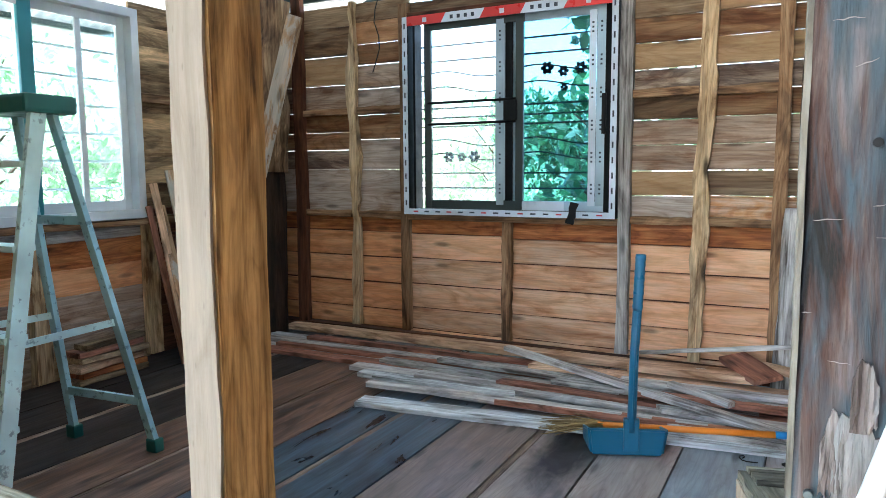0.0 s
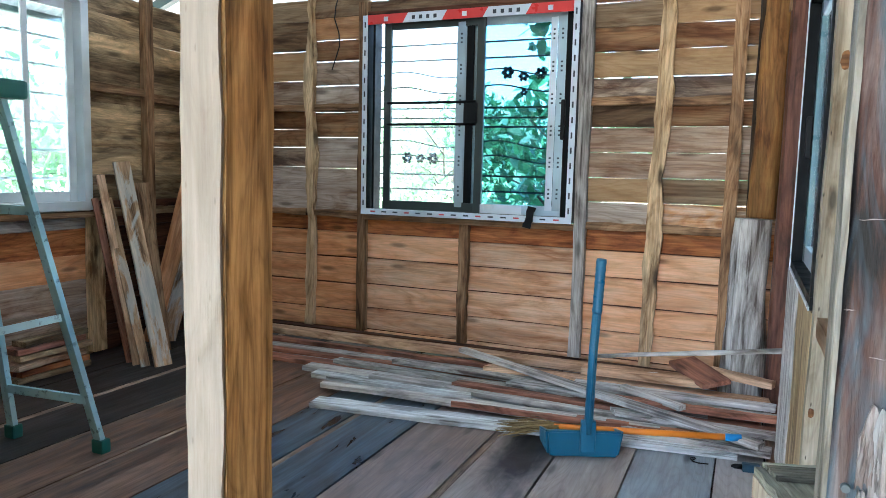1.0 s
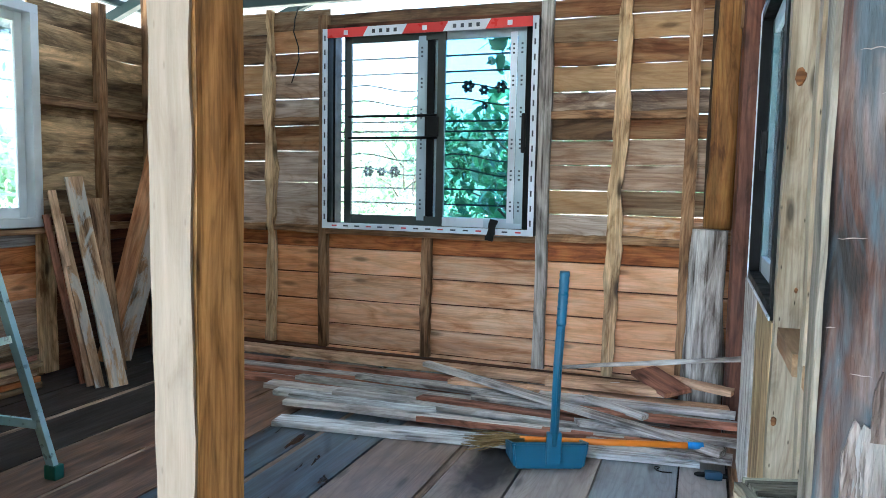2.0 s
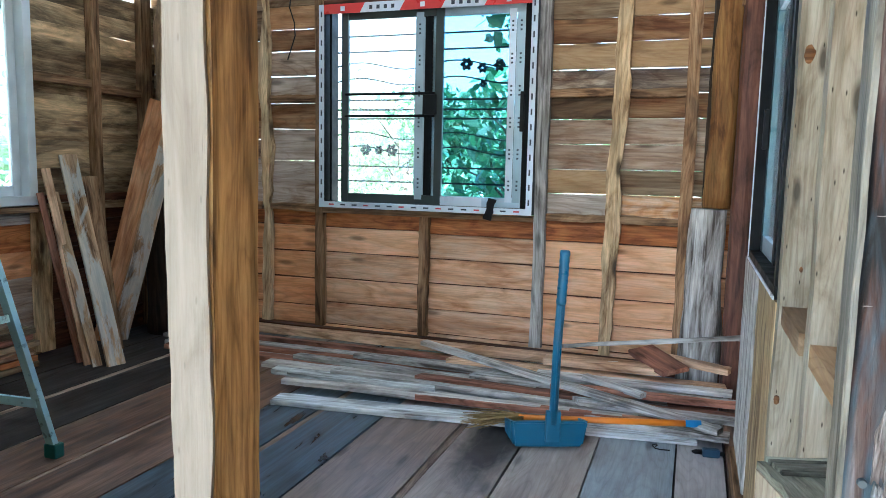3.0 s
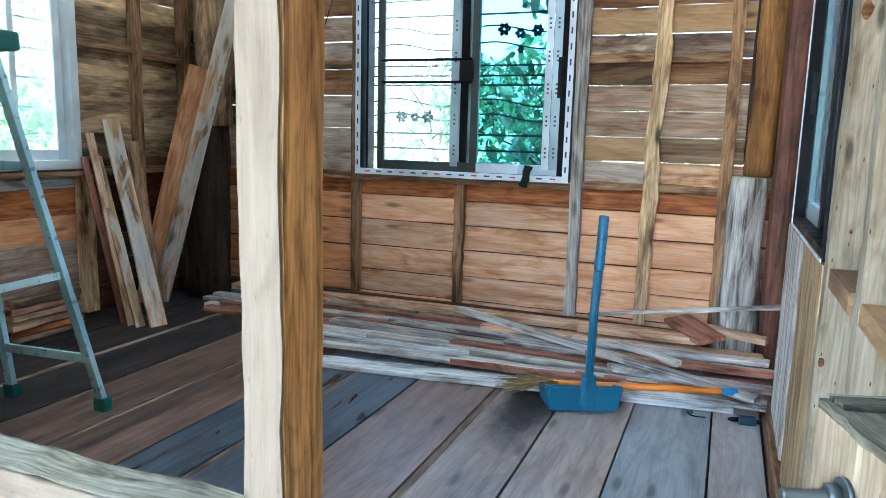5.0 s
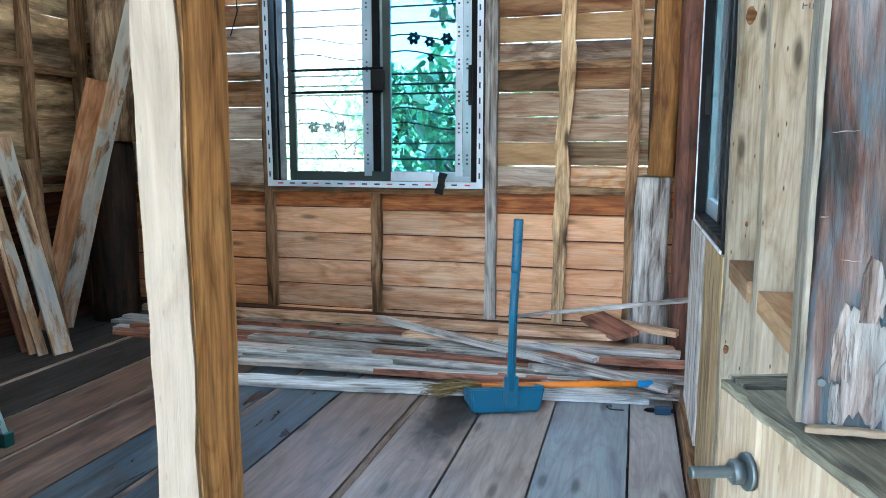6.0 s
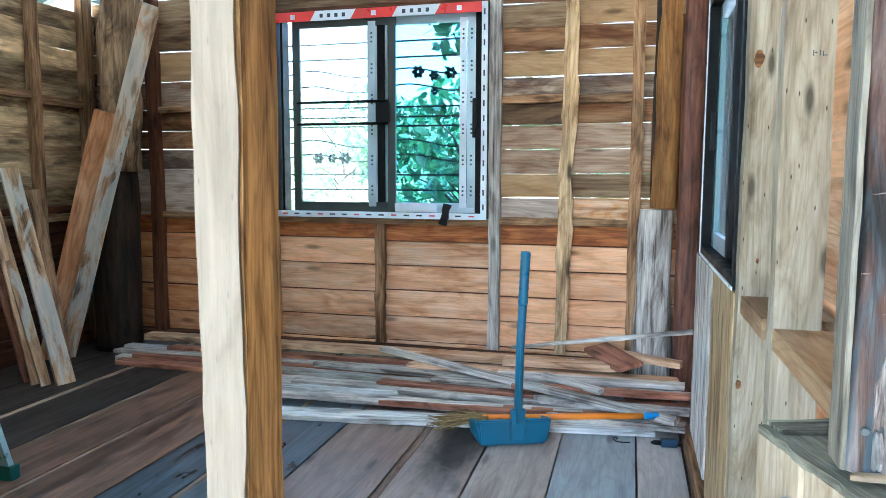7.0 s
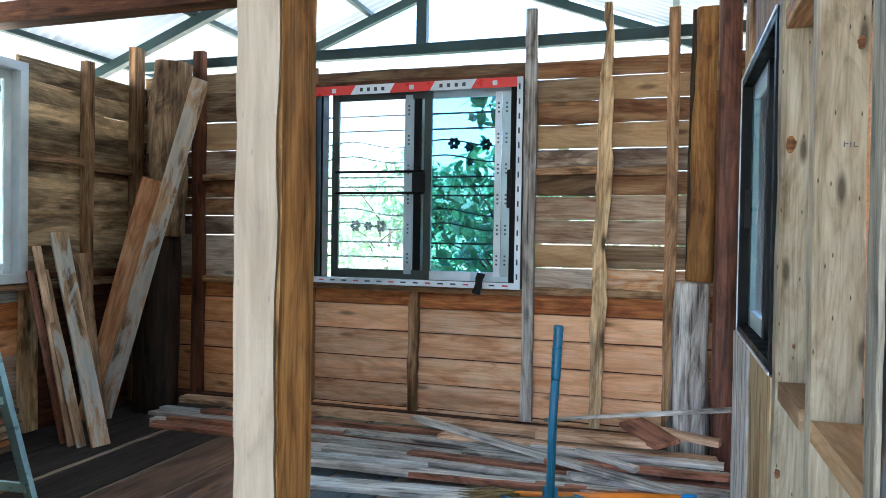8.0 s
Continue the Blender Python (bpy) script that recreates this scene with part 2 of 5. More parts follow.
M_POST_FACE = wood("wood_post_face", (0.237, 0.211, 0.17), (0.206, 0.18, 0.144), (0.127, 0.103, 0.071), stains=0.04, vary=0.0, knots=0.7, specks=0.25, smooth=1.0, bump=0.4, k=2.2, figure=0.08)
M_HONEY = wood("wood_honey", (0.455, 0.31, 0.135), (0.3, 0.182, 0.0673), (0.0931, 0.0517, 0.0186), stains=0.35, vary=0.0, knots=0.0, bands=18.0, k=2.0)
M_GREENISH = wood("wood_pale_greenish", (0.385, 0.354, 0.28), (0.3, 0.268, 0.196), (0.169, 0.13, 0.0781), stains=0.05, vary=0.15, knots=0.8, specks=0.9, smooth=0.25, bands=5.0, k=1.7, figure=0.3, stain=(0.16, 0.13, 0.08))
M_KNOT = wood("wood_knot", (0.252, 0.126, 0.049), (0.168, 0.077, 0.028), (0.049, 0.021, 0.0105), stains=0.4, vary=0.2, bands=60.0)
M_BLEACH = wood("wood_bleached", (0.185, 0.178, 0.150), (0.140, 0.133, 0.108), (0.050, 0.046, 0.036), stains=0.35, stain=(0.08, 0.09, 0.10), vary=0.0, bump=0.6, bands=14.0, k=3.0)
M_RIDGE = weathered("wood_ridge", ((0.03, 0.035, 0.04), (0.13, 0.145, 0.155), (0.21, 0.235, 0.25), (0.30, 0.32, 0.33)), (0.16, 0.19, 0.21), (0.03, 0.03, 0.035), (0.36, 0.37, 0.37))
M_FLAKE = weathered("wood_flake", ((0.03, 0.025, 0.023), (0.12, 0.10, 0.09), (0.19, 0.17, 0.16), (0.26, 0.245, 0.235)), (0.19, 0.20, 0.20), (0.06, 0.045, 0.04), (0.30, 0.285, 0.27))
M_STUBTOP = wood("wood_split_top", (0.216, 0.223, 0.177), (0.131, 0.131, 0.102), (0.0262, 0.0262, 0.0197), stains=0.5, vary=0.0, bump=1.0, bands=16.0, k=2.5)
M_RAIL = wood("wood_rail", (0.40, 0.41, 0.33), (0.27, 0.27, 0.21), (0.07, 0.07, 0.05), stains=0.4, vary=0.0, bump=1.0, bands=14.0, k=2.2, smooth=0.2)
M_YELLOW = wood("wood_yellow", (0.476, 0.365, 0.212), (0.383, 0.272, 0.14), (0.204, 0.123, 0.051), stains=0.2, vary=0.0, specks=0.4)
M_GREY = wood("wood_grey_weathered", (0.786, 0.756, 0.71), (0.514, 0.484, 0.454), (0.136, 0.113, 0.0983), stains=0.25, vary=0.2, bump=0.7, bands=22.0, reach=2.0, figure=0.25, crisp=0.6)
M_PILE = wood("wood_pile", (0.774, 0.752, 0.701), (0.439, 0.413, 0.388), (0.113, 0.0937, 0.0814), stains=0.2, vary=0.4, second=(0.44, 0.40, 0.38), bump=0.7, bands=34.0, reach=2.0, figure=0.25)
M_PILE_TAN = wood("wood_pile_tan", (0.767, 0.531, 0.354), (0.619, 0.399, 0.252), (0.325, 0.177, 0.0884), stains=0.12, vary=0.2)
M_PILE_RED = wood("wood_pile_red", (0.504, 0.235, 0.151), (0.336, 0.151, 0.101), (0.134, 0.0588, 0.0336), stains=0.15, vary=0.25, reach=2.0)
M_FLOOR_BROWN = wood("wood_floor_brown", (0.248, 0.149, 0.099), (0.168, 0.0954, 0.0634), (0.0693, 0.0366, 0.0257), stains=0.3, vary=0.25, rough=0.45, bump=0.2, gloss=0.4)
M_FLOOR_BLUE = wood("wood_floor_blue", (0.10, 0.145, 0.185), (0.055, 0.085, 0.115), (0.022, 0.030, 0.042), stains=0.3, vary=0.1, rough=0.36, bump=0.2, gloss=0.7)
M_FLOOR_GREY = wood("wood_floor_grey", (0.482, 0.424, 0.387), (0.366, 0.308, 0.274), (0.146, 0.111, 0.0913), stains=0.1, vary=0.1, smooth=0.85, rough=0.45, bump=0.2, gloss=0.4, stain=(0.16, 0.13, 0.115), figure=0.3, reach=0.45)
M_FLOOR_TAUPE = wood("wood_floor_taupe", (0.296, 0.225, 0.187), (0.207, 0.153, 0.125), (0.0876, 0.0603, 0.046), stain=(0.085, 0.08, 0.085), stains=0.25, vary=0.0, smooth=0.85, rough=0.45, bump=0.2, gloss=0.4, figure=0.35, reach=0.45)
M_FLOOR_SPOT = wood("wood_floor_spot", (0.376, 0.312, 0.273), (0.257, 0.208, 0.178), (0.099, 0.0743, 0.0594), stains=0.3, vary=0.0, smooth=0.85, rough=0.45, bump=0.2, gloss=0.4, spot=(0.40, 0.02, 0.40, 0.13, (0.012, 0.011, 0.011)), stain=(0.12, 0.10, 0.09), figure=0.3, reach=0.45)
M_SAP = wood("wood_sap_edge", (0.405, 0.315, 0.247), (0.3, 0.217, 0.165), (0.135, 0.09, 0.0675), stains=0.3, vary=0.35)
# grey planks by the right wall, paled: the floor's sheen is put into their colour
M_FLOOR_SLATE_SHEEN = wood("wood_floor_slate_sheen", (0.355, 0.404, 0.437), (0.266, 0.31, 0.349), (0.105, 0.121, 0.138), stains=0.1, vary=0.1, smooth=0.85, rough=0.45, bump=0.2, gloss=0.4, stain=(0.10, 0.12, 0.14), figure=0.25, reach=0.45)
M_FLOOR_SHEEN = wood("wood_floor_sheen", (0.468, 0.442, 0.433), (0.357, 0.332, 0.327), (0.153, 0.136, 0.128), stains=0.2, vary=0.0, smooth=0.85, rough=0.45, bump=0.2, gloss=0.4, stain=(0.2, 0.18, 0.17), figure=0.25, reach=0.45)
M_LEAN = wood("wood_lean", (0.569, 0.388, 0.233), (0.414, 0.258, 0.143), (0.155, 0.0842, 0.0388), stain=(0.62, 0.68, 0.66), stains=0.38, vary=0.1, bands=16.0, reach=0.9, figure=0.3, crisp=1.0)
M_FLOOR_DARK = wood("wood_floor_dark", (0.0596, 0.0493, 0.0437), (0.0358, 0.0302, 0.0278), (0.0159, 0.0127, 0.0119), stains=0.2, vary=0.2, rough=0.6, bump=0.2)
M_BARK = wood("wood_bark", (0.060, 0.036, 0.022), (0.028, 0.017, 0.010), (0.008, 0.005, 0.004), stains=0.5, vary=0.1, bump=1.0)
M_LOG = wood("wood_log", (0.46, 0.32, 0.18), (0.28, 0.17, 0.09), (0.08, 0.045, 0.025), stains=0.6, vary=0.1, bump=0.9)
M_ORANGE = wood("wood_orange_post", (0.319, 0.173, 0.0574), (0.255, 0.115, 0.0319), (0.115, 0.0446, 0.0127), stains=0.25, vary=0.1)
M_REDPOST = wood("wood_red_post", (0.157, 0.0688, 0.0459), (0.106, 0.044, 0.0294), (0.0459, 0.0184, 0.0129), stains=0.25, vary=0.1, rough=0.5)
M_OLDPOST = weathered("wood_old_post", ((0.006, 0.005, 0.005), (0.044, 0.020, 0.014), (0.082, 0.058, 0.050), (0.128, 0.112, 0.110)), (0.040, 0.066, 0.084), (0.008, 0.009, 0.012), (0.17, 0.165, 0.16))
M_TRUSS = plain("truss_paint", (0.008, 0.032, 0.034), 0.5)
M_SHEET = plain("roof_sheet", (0.30, 0.32, 0.325), 0.55, var=0.15, scale=6)
_nt = M_SHEET.node_tree
_tl, _mx = _nt.nodes.new("ShaderNodeBsdfTranslucent"), _nt.nodes.new("ShaderNodeMixShader")
_tl.inputs["Color"].default_value, _mx.inputs[0].default_value = (0.66, 0.72, 0.74, 1), 0.028
_nt.links.new(_nt.nodes["Principled BSDF"].outputs[0], _mx.inputs[1])
_nt.links.new(_tl.outputs[0], _mx.inputs[2])
_nt.links.new(_mx.outputs[0], _nt.nodes["Material Output"].inputs["Surface"])
M_ALU_DARK = plain("aluminium_dark", (0.0025, 0.0035, 0.004), 0.5, 0.0)
M_ALU_DARK.node_tree.nodes["Principled BSDF"].inputs["Specular IOR Level"].default_value = 0.12
M_ALU_OLIVE = plain("aluminium_olive_grey", (0.035, 0.045, 0.042), 0.4, 0.2)
M_ALU_GREY = plain("aluminium_grey_blue", (0.40, 0.50, 0.58), 0.4, 0.3)
M_ALU_TEAL = plain("aluminium_teal", (0.04, 0.10, 0.115), 0.35)
M_ALU_WHITE = plain("aluminium_white", (0.72, 0.77, 0.80), 0.4)
M_TAPE_WHITE = plain("film_white", (0.66, 0.72, 0.80), 0.35)
M_TAPE_RED = plain("film_red", (0.62, 0.03, 0.025), 0.35)
M_SCRATCH = plain("bare_scratch", (0.22, 0.20, 0.19), 0.7)
M_INK = plain("ink_dark", (0.03, 0.04, 0.06), 0.5)
M_INK_RED = plain("ink_red", (0.5, 0.06, 0.08), 0.5)
M_GRILLE = plain("grille_paint", (0.006, 0.012, 0.016), 0.45)
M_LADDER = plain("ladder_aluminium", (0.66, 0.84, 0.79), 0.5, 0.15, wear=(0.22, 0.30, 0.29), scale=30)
# rear legs and bars: their shade is put into a darker, bluer copy
M_LADDER_SHADED = plain("ladder_aluminium_shaded", (0.40, 0.62, 0.66), 0.5, 0.2, wear=(0.13, 0.2, 0.22), scale=30)
M_TEAL = plain("plastic_teal", (0.01, 0.11, 0.09), 0.45)
# side window stiles: the teal reflection on them is put into the colour
M_TEAL_REFLECT = plain("reflect_teal", (0.05, 0.26, 0.30), 0.4)
M_NAVY = plain("plastic_navy", (0.012, 0.045, 0.085), 0.4)
M_PAN = plain("plastic_blue", (0.02, 0.12, 0.21), 0.38, var=0.12)
M_ORANGE_P = plain("plastic_orange", (0.80, 0.24, 0.015), 0.4, var=0.1)
M_BLUE_CAP = plain("plastic_bright_blue", (0.02, 0.2, 0.5), 0.4)
M_STRAW = wood("straw", (0.40, 0.30, 0.14), (0.28, 0.19, 0.08), (0.12, 0.08, 0.03), stains=0.1, vary=0.3, bump=0.6)
M_STEEL = plain("steel_zinc", (0.10, 0.125, 0.135), 0.42, 0.6)
M_RUBBER = plain("black_plastic", (0.0035, 0.004, 0.0045), 0.5)
M_RUBBER.node_tree.nodes["Principled BSDF"].inputs["Specular IOR Level"].default_value = 0.2
M_GLASS = pane_glass("glass_hazy", (0.97, 1.0, 0.99), 0.07)
M_GLASS_TINT = pane_glass("glass_tinted", (0.46, 0.67, 0.76))
M_GLASS_CLEAR = pane_glass("glass_clear", (0.80, 0.86, 0.86), 0.012)
M_LEAF = leaf_mat("leaf_dark", (0.02, 0.06, 0.025), (0.06, 0.14, 0.05))
M_LEAF_B = leaf_mat("leaf_bright", (0.14, 0.26, 0.11), (0.34, 0.46, 0.26))
M_GROUND = plain("earth", (0.34, 0.29, 0.22), 0.9, var=0.35, scale=3, wear=(0.12, 0.15, 0.05))


# ---- building helpers ----
def part(name, bm, material, parent, label=""):
    me = bpy.data.meshes.new(name)
    bm.to_mesh(me)
    bm.free()
    me.materials.append(material)
    ob = new(name, me)
    if parent is not None:
        ob.parent = parent
    return tagged(ob, label)


def thing(name, label, category, group="", kind="", at=(0, 0, 0)):
    e = new(name)
    e.empty_display_size = 0.1
    e.matrix_world = pose(*at)
    return tagged(e, label, category, group, kind)


def bm_box(x0, x1, y0, y1, z0, z1, bevel=0.0):
    bm = bmesh.new()
    bmesh.ops.create_cube(bm, size=1)
    bmesh.ops.transform(bm, matrix=Matrix.Translation(((x0 + x1) / 2, (y0 + y1) / 2, (z0 + z1) / 2)) @ Matrix.Diagonal((x1 - x0, y1 - y0, z1 - z0, 1)), verts=bm.verts)
    if bevel:
        bmesh.ops.bevel(bm, geom=bm.edges[:], offset=bevel, segments=2, profile=0.6, affect="EDGES")
    return bm


def bm_board(length, width, thick, seed=0, wav=0.004, segs=8, chip=0.0, bow=0.0):
    """A sawn board along X with slightly uneven edges, chamfered on the upper side."""
    rng = random.Random(seed)
    c = min(0.003, thick * 0.25)
    bm = bmesh.new()
    rings = []
    a = b = 0.0
    for i in range(segs + 1):
        u = i / segs
        a += rng.uniform(-wav, wav) - a * 0.3
        b += rng.uniform(-wav, wav) - b * 0.3
        x = (u - 0.5) * length
        lift = bow * (4 * u * (1 - u) - 0.5) + rng.uniform(-wav, wav) * 0.3
        skew0 = rng.uniform(-chip, chip) if i in (0, segs) else 0.0
        skew1 = rng.uniform(-chip, chip) if i in (0, segs) else 0.0
        y0, y1, z0, z1 = -width / 2 + a, width / 2 + b, -thick / 2 + lift, thick / 2 + lift
        rings.append([bm.verts.new(p) for p in ((x + skew0, y0, z0), (x + skew1, y1, z0), (x + skew1, y1, z1 - c), (x + skew1, y1 - c, z1), (x + skew0, y0 + c, z1), (x + skew0, y0, z1 - c))])
    for r, s in zip(rings, rings[1:]):
        for k in range(6):
            bm.faces.new((r[k], r[(k + 1) % 6], s[(k + 1) % 6], s[k]))
    bm.faces.new(rings[0][::-1])
    bm.faces.new(rings[-1])
    bmesh.ops.recalc_face_normals(bm, faces=bm.faces)
    return bm


def along(p0, p1, wide):
    """The pose of a board that runs from p0 to p1 with its width in the direction wide."""
    p0, p1 = Vector(p0), Vector(p1)
    x = (p1 - p0).normalized()
    y = Vector(wide)
    y = (y - x * y.dot(x)).normalized()
    z = x.cross(y)
    m = Matrix((x, y, z)).transposed().to_4x4()
    m.translation = (p0 + p1) / 2
    return m


SEED = [100]


def stick(name, p0, p1, width, thick, wide, material, parent=None, label="", wav=0.003, segs=8, chip=0.0, bow=0.0):
    SEED[0] += 1
    bm = bm_board((Vector(p1) - Vector(p0)).length, width, thick, SEED[0], wav, segs, chip, bow)
    ob = part(name, bm, material, parent, label)
    ob.matrix_basis = along(p0, p1, wide)
    return ob


def bm_tube(points, radius, sides=8, caps=True):
    """A round bar along points; radius: a number or one for each point."""
    bm = bmesh.new()
    rad = [radius] * len(points) if isinstance(radius, (int, float)) else radius
    pts = [Vector(p) for p in points]
    rings = []
    for i, p in enumerate(pts):
        d = (pts[min(i + 1, len(pts) - 1)] - pts[max(i - 1, 0)]).normalized()
        s = d.cross(Vector((0, 0, 1)) if abs(d.z) < 0.9 else Vector((1, 0, 0))).normalized()
        t = d.cross(s)
        rings.append([bm.verts.new(p + (s * math.cos(2 * math.pi * k / sides) + t * math.sin(2 * math.pi * k / sides)) * rad[i]) for k in range(sides)])
    for r, s in zip(rings, rings[1:]):
        for k in range(sides):
            f = bm.faces.new((r[k], r[(k + 1) % sides], s[(k + 1) % sides], s[k]))
            f.smooth = True
    if caps:
        bm.faces.new(rings[0][::-1])
        bm.faces.new(rings[-1])
    bmesh.ops.recalc_face_normals(bm, faces=bm.faces)
    return bm


def bm_log(length, rx, ry, seed, lumps=0.12, sides=18, rings_n=24, square=0.0, taper=0.0, bend=0.0):
    """A rough-hewn post along X: square 0 is round, 1 is squared."""
    rng = random.Random(seed)
    off = Vector((rng.uniform(0, 50), rng.uniform(0, 50), rng.uniform(0, 50)))
    bm = bmesh.new()
    rings = []
    for i in range(rings_n + 1):
        u = i / rings_n
        x = (u - 0.5) * length
        ring = []
        for k in range(sides):
            a = 2 * math.pi * (k + 0.5) / sides
            c, s = math.cos(a), math.sin(a)
            q = 1.0 / max(abs(c), abs(s))
            r = 1 + square * (min(q, 1.32) - 1)
            n = noise.noise(off + Vector((x * 3.0, c * 1.3, s * 1.3))) + 0.5 * noise.noise(off + Vector((x * 9.0, c * 3, s * 3)))
            r *= (1 + lumps * n) * (1 + taper * (u - 0.5))
            ring.append(bm.verts.new((x, c * r * rx + bend * math.sin(u * 3.1), s * r * ry)))
        rings.append(ring)
    for r, s in zip(rings, rings[1:]):
        for k in range(sides):
            f = bm.faces.new((r[k], r[(k + 1) % sides], s[(k + 1) % sides], s[k]))
            f.smooth = square < 0.5
    bm.faces.new(rings[0][::-1])
    bm.faces.new(rings[-1])
    bmesh.ops.recalc_face_normals(bm, faces=bm.faces)
    return bm


def log(name, p0, p1, rx, ry, wide, material, parent=None, label="", seed=1, **kw):
    ob = part(name, bm_log((Vector(p1) - Vector(p0)).length, rx, ry, seed, **kw), material, parent, label)
    ob.matrix_basis = along(p0, p1, wide)
    return ob


def merge(*bms):
    out = bmesh.new()
    for b in bms:
        me = bpy.data.meshes.new("tmp")
        b.to_mesh(me)
        b.free()
        out.from_mesh(me)
        bpy.data.meshes.remove(me)
    return out


# ---- ground ----
_bm = bmesh.new()
bmesh.ops.create_grid(_bm, x_segments=60, y_segments=60, size=1)
for v in _bm.verts:
    v.co.x, v.co.y = (math.copysign(abs(v.co.x) ** 3, v.co.x) * 900, math.copysign(abs(v.co.y) ** 3, v.co.y) * 900)
    v.co.z = -0.55 + 0.06 * noise.noise(Vector((v.co.x * 0.4, v.co.y * 0.4, 0)))
tagged(part("ground", _bm, M_GROUND, None), "bare earth and grass round the house", "ground", kind="structure")

# ---- floor ----
X_W, X_E, Y_N, Y_S = -1.75, 1.68, 4.0, 0.90
floor = thing("floor", "wide weathered wooden floor planks with dark stains", "floor", kind="structure")
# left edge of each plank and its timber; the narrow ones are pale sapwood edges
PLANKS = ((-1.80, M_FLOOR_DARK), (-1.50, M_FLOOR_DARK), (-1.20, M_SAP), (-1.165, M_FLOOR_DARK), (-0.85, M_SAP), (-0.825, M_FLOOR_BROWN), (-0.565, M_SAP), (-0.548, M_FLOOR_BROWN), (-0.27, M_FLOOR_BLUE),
          (-0.045, M_SAP), (-0.02, M_FLOOR_BLUE), (0.235, M_FLOOR_TAUPE), (0.555, M_SAP), (0.58, M_FLOOR_SPOT), (0.825, M_FLOOR_GREY), (1.088, M_FLOOR_SLATE_SHEEN), (1.365, M_FLOOR_SHEEN), (1.53, M_FLOOR_BROWN), (1.72, None))
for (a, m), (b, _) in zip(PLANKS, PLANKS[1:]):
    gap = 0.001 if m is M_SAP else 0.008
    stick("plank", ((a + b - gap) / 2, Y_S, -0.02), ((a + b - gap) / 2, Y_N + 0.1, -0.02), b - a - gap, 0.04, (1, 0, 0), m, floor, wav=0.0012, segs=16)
# unseen dark sheet, added; it blocks daylight from below in the joints
stick("underfloor", (0.0, Y_S, -0.055), (0.0, Y_N + 0.1, -0.055), 3.5, 0.01, (1, 0, 0), M_FLOOR_DARK, floor, wav=0.0, segs=1)
for y in (1.1, 1.9, 2.7, 3.5):
    stick("joist", (X_W, y, -0.10), (X_E, y, -0.10), 0.05, 0.11, (0, 1, 0), M_STUD_DARK_SHADE, floor)

# ---- far wall ----
wall_n = thing("wall_north", "wall of rough horizontal timber boards nailed to studs, light showing through the gaps", "wall", kind="structure", at=(0, Y_N, 0))
YB = 0.055
LOW = ((-1.80, -0.62, (0.03, 0.079, 0.192, 0.353, 0.509, 0.661)), (-0.62, 0.02, (0.03, 0.093, 0.221, 0.362, 0.514, 0.659)),
       (0.02, 0.61, (0.03, 0.097, 0.233, 0.378, 0.512, 0.649)), (0.61, 1.76, (0.03, 0.096, 0.235, 0.368, 0.510, 0.647)))
for n, (x0, x1, rows) in enumerate(LOW):
    for i, (a, b) in enumerate(zip(rows, rows[1:])):
        y = YB + 0.004 * (i % 2)
        # leftmost bay: its shade is put into a deeper orange timber
        stick("board", (x0, y, (a + b) / 2), (x1 - 0.002, y, (a + b) / 2), b - a - 0.006, 0.018, (0, -0.10, 1), M_WALL_DEEP if n == 0 else M_WALL_LOW, wall_n, wav=0.0012)
    stick("board", (x0, YB, rows[-1] / 2 + 0.386), (x1 - 0.002, YB, rows[-1] / 2 + 0.386), 0.772 - rows[-1] - 0.003, 0.018, (0, 0, 1), M_WALL_RED, wall_n, wav=0.002)
# unseen dark sheet, added so that the gaps between the low boards read dark
stick("backing", (-1.72, 0.085, 0.38), (1.66, 0.085, 0.38), 0.74, 0.012, (0, 0, 1), M_STUD_DARK_SHADE, wall_n, wav=0.0)
# upper boards: lower edge, timber, gap under the next board
UP_A = ((0.764, M_BOARD_PALE, 2), (0.891, M_BOARD_TAN, 2), (1.012, M_BOARD_PINK, 3), (1.138, M_BOARD_PINK, 3), (1.260, M_WALL_UP, 3), (1.381, M_WALL_STAIN, 4), (1.502, M_BOARD_TAN, 3), (1.629, M_BOARD_RED, 1), (1.745, M_BOARD_TAN, 3), (1.865, M_BOARD_RED, 2), (1.955, None, 0))
UP_B = ((0.768, M_BOARD_ORANGE, 2), (0.894, M_BOARD_TAN, 2), (1.015, M_BOARD_PINK, 2), (1.139, M_BOARD_PINK, 3), (1.266, M_BOARD_RED, 3), (1.384, M_WALL_STAIN, 4), (1.504, M_BOARD_TAN, 3), (1.631, M_BOARD_RED, 3), (1.747, M_BOARD_TAN, 3), (1.867, M_BOARD_RED, 2), (1.957, None, 0))
UP_C = ((0.765, M_BOARD_PALE, 2), (1.036, M_WALL_STAIN, 3), (1.150, M_BOARD_RED, 2), (1.255, M_BOARD_RED, 2), (1.379, M_BOARD_PINK, 2), (1.537, M_BOARD_TAN, 4), (1.708, M_WALL_UP, 1), (1.877, M_BOARD_TAN, 4), (1.999, None, 0))
UP_D = ((0.772, M_BOARD_PALE, 2), (1.030, M_BOARD_PALE, 3), (1.209, M_BOARD_RED, 2), (1.353, M_BOARD_PALE, 4), (1.506, M_BOARD_PINK, 4), (1.644, M_BOARD_RED, 3), (1.763, M_WALL_UP, 1), (1.887, M_BOARD_TAN, 3), (2.0, None, 0))
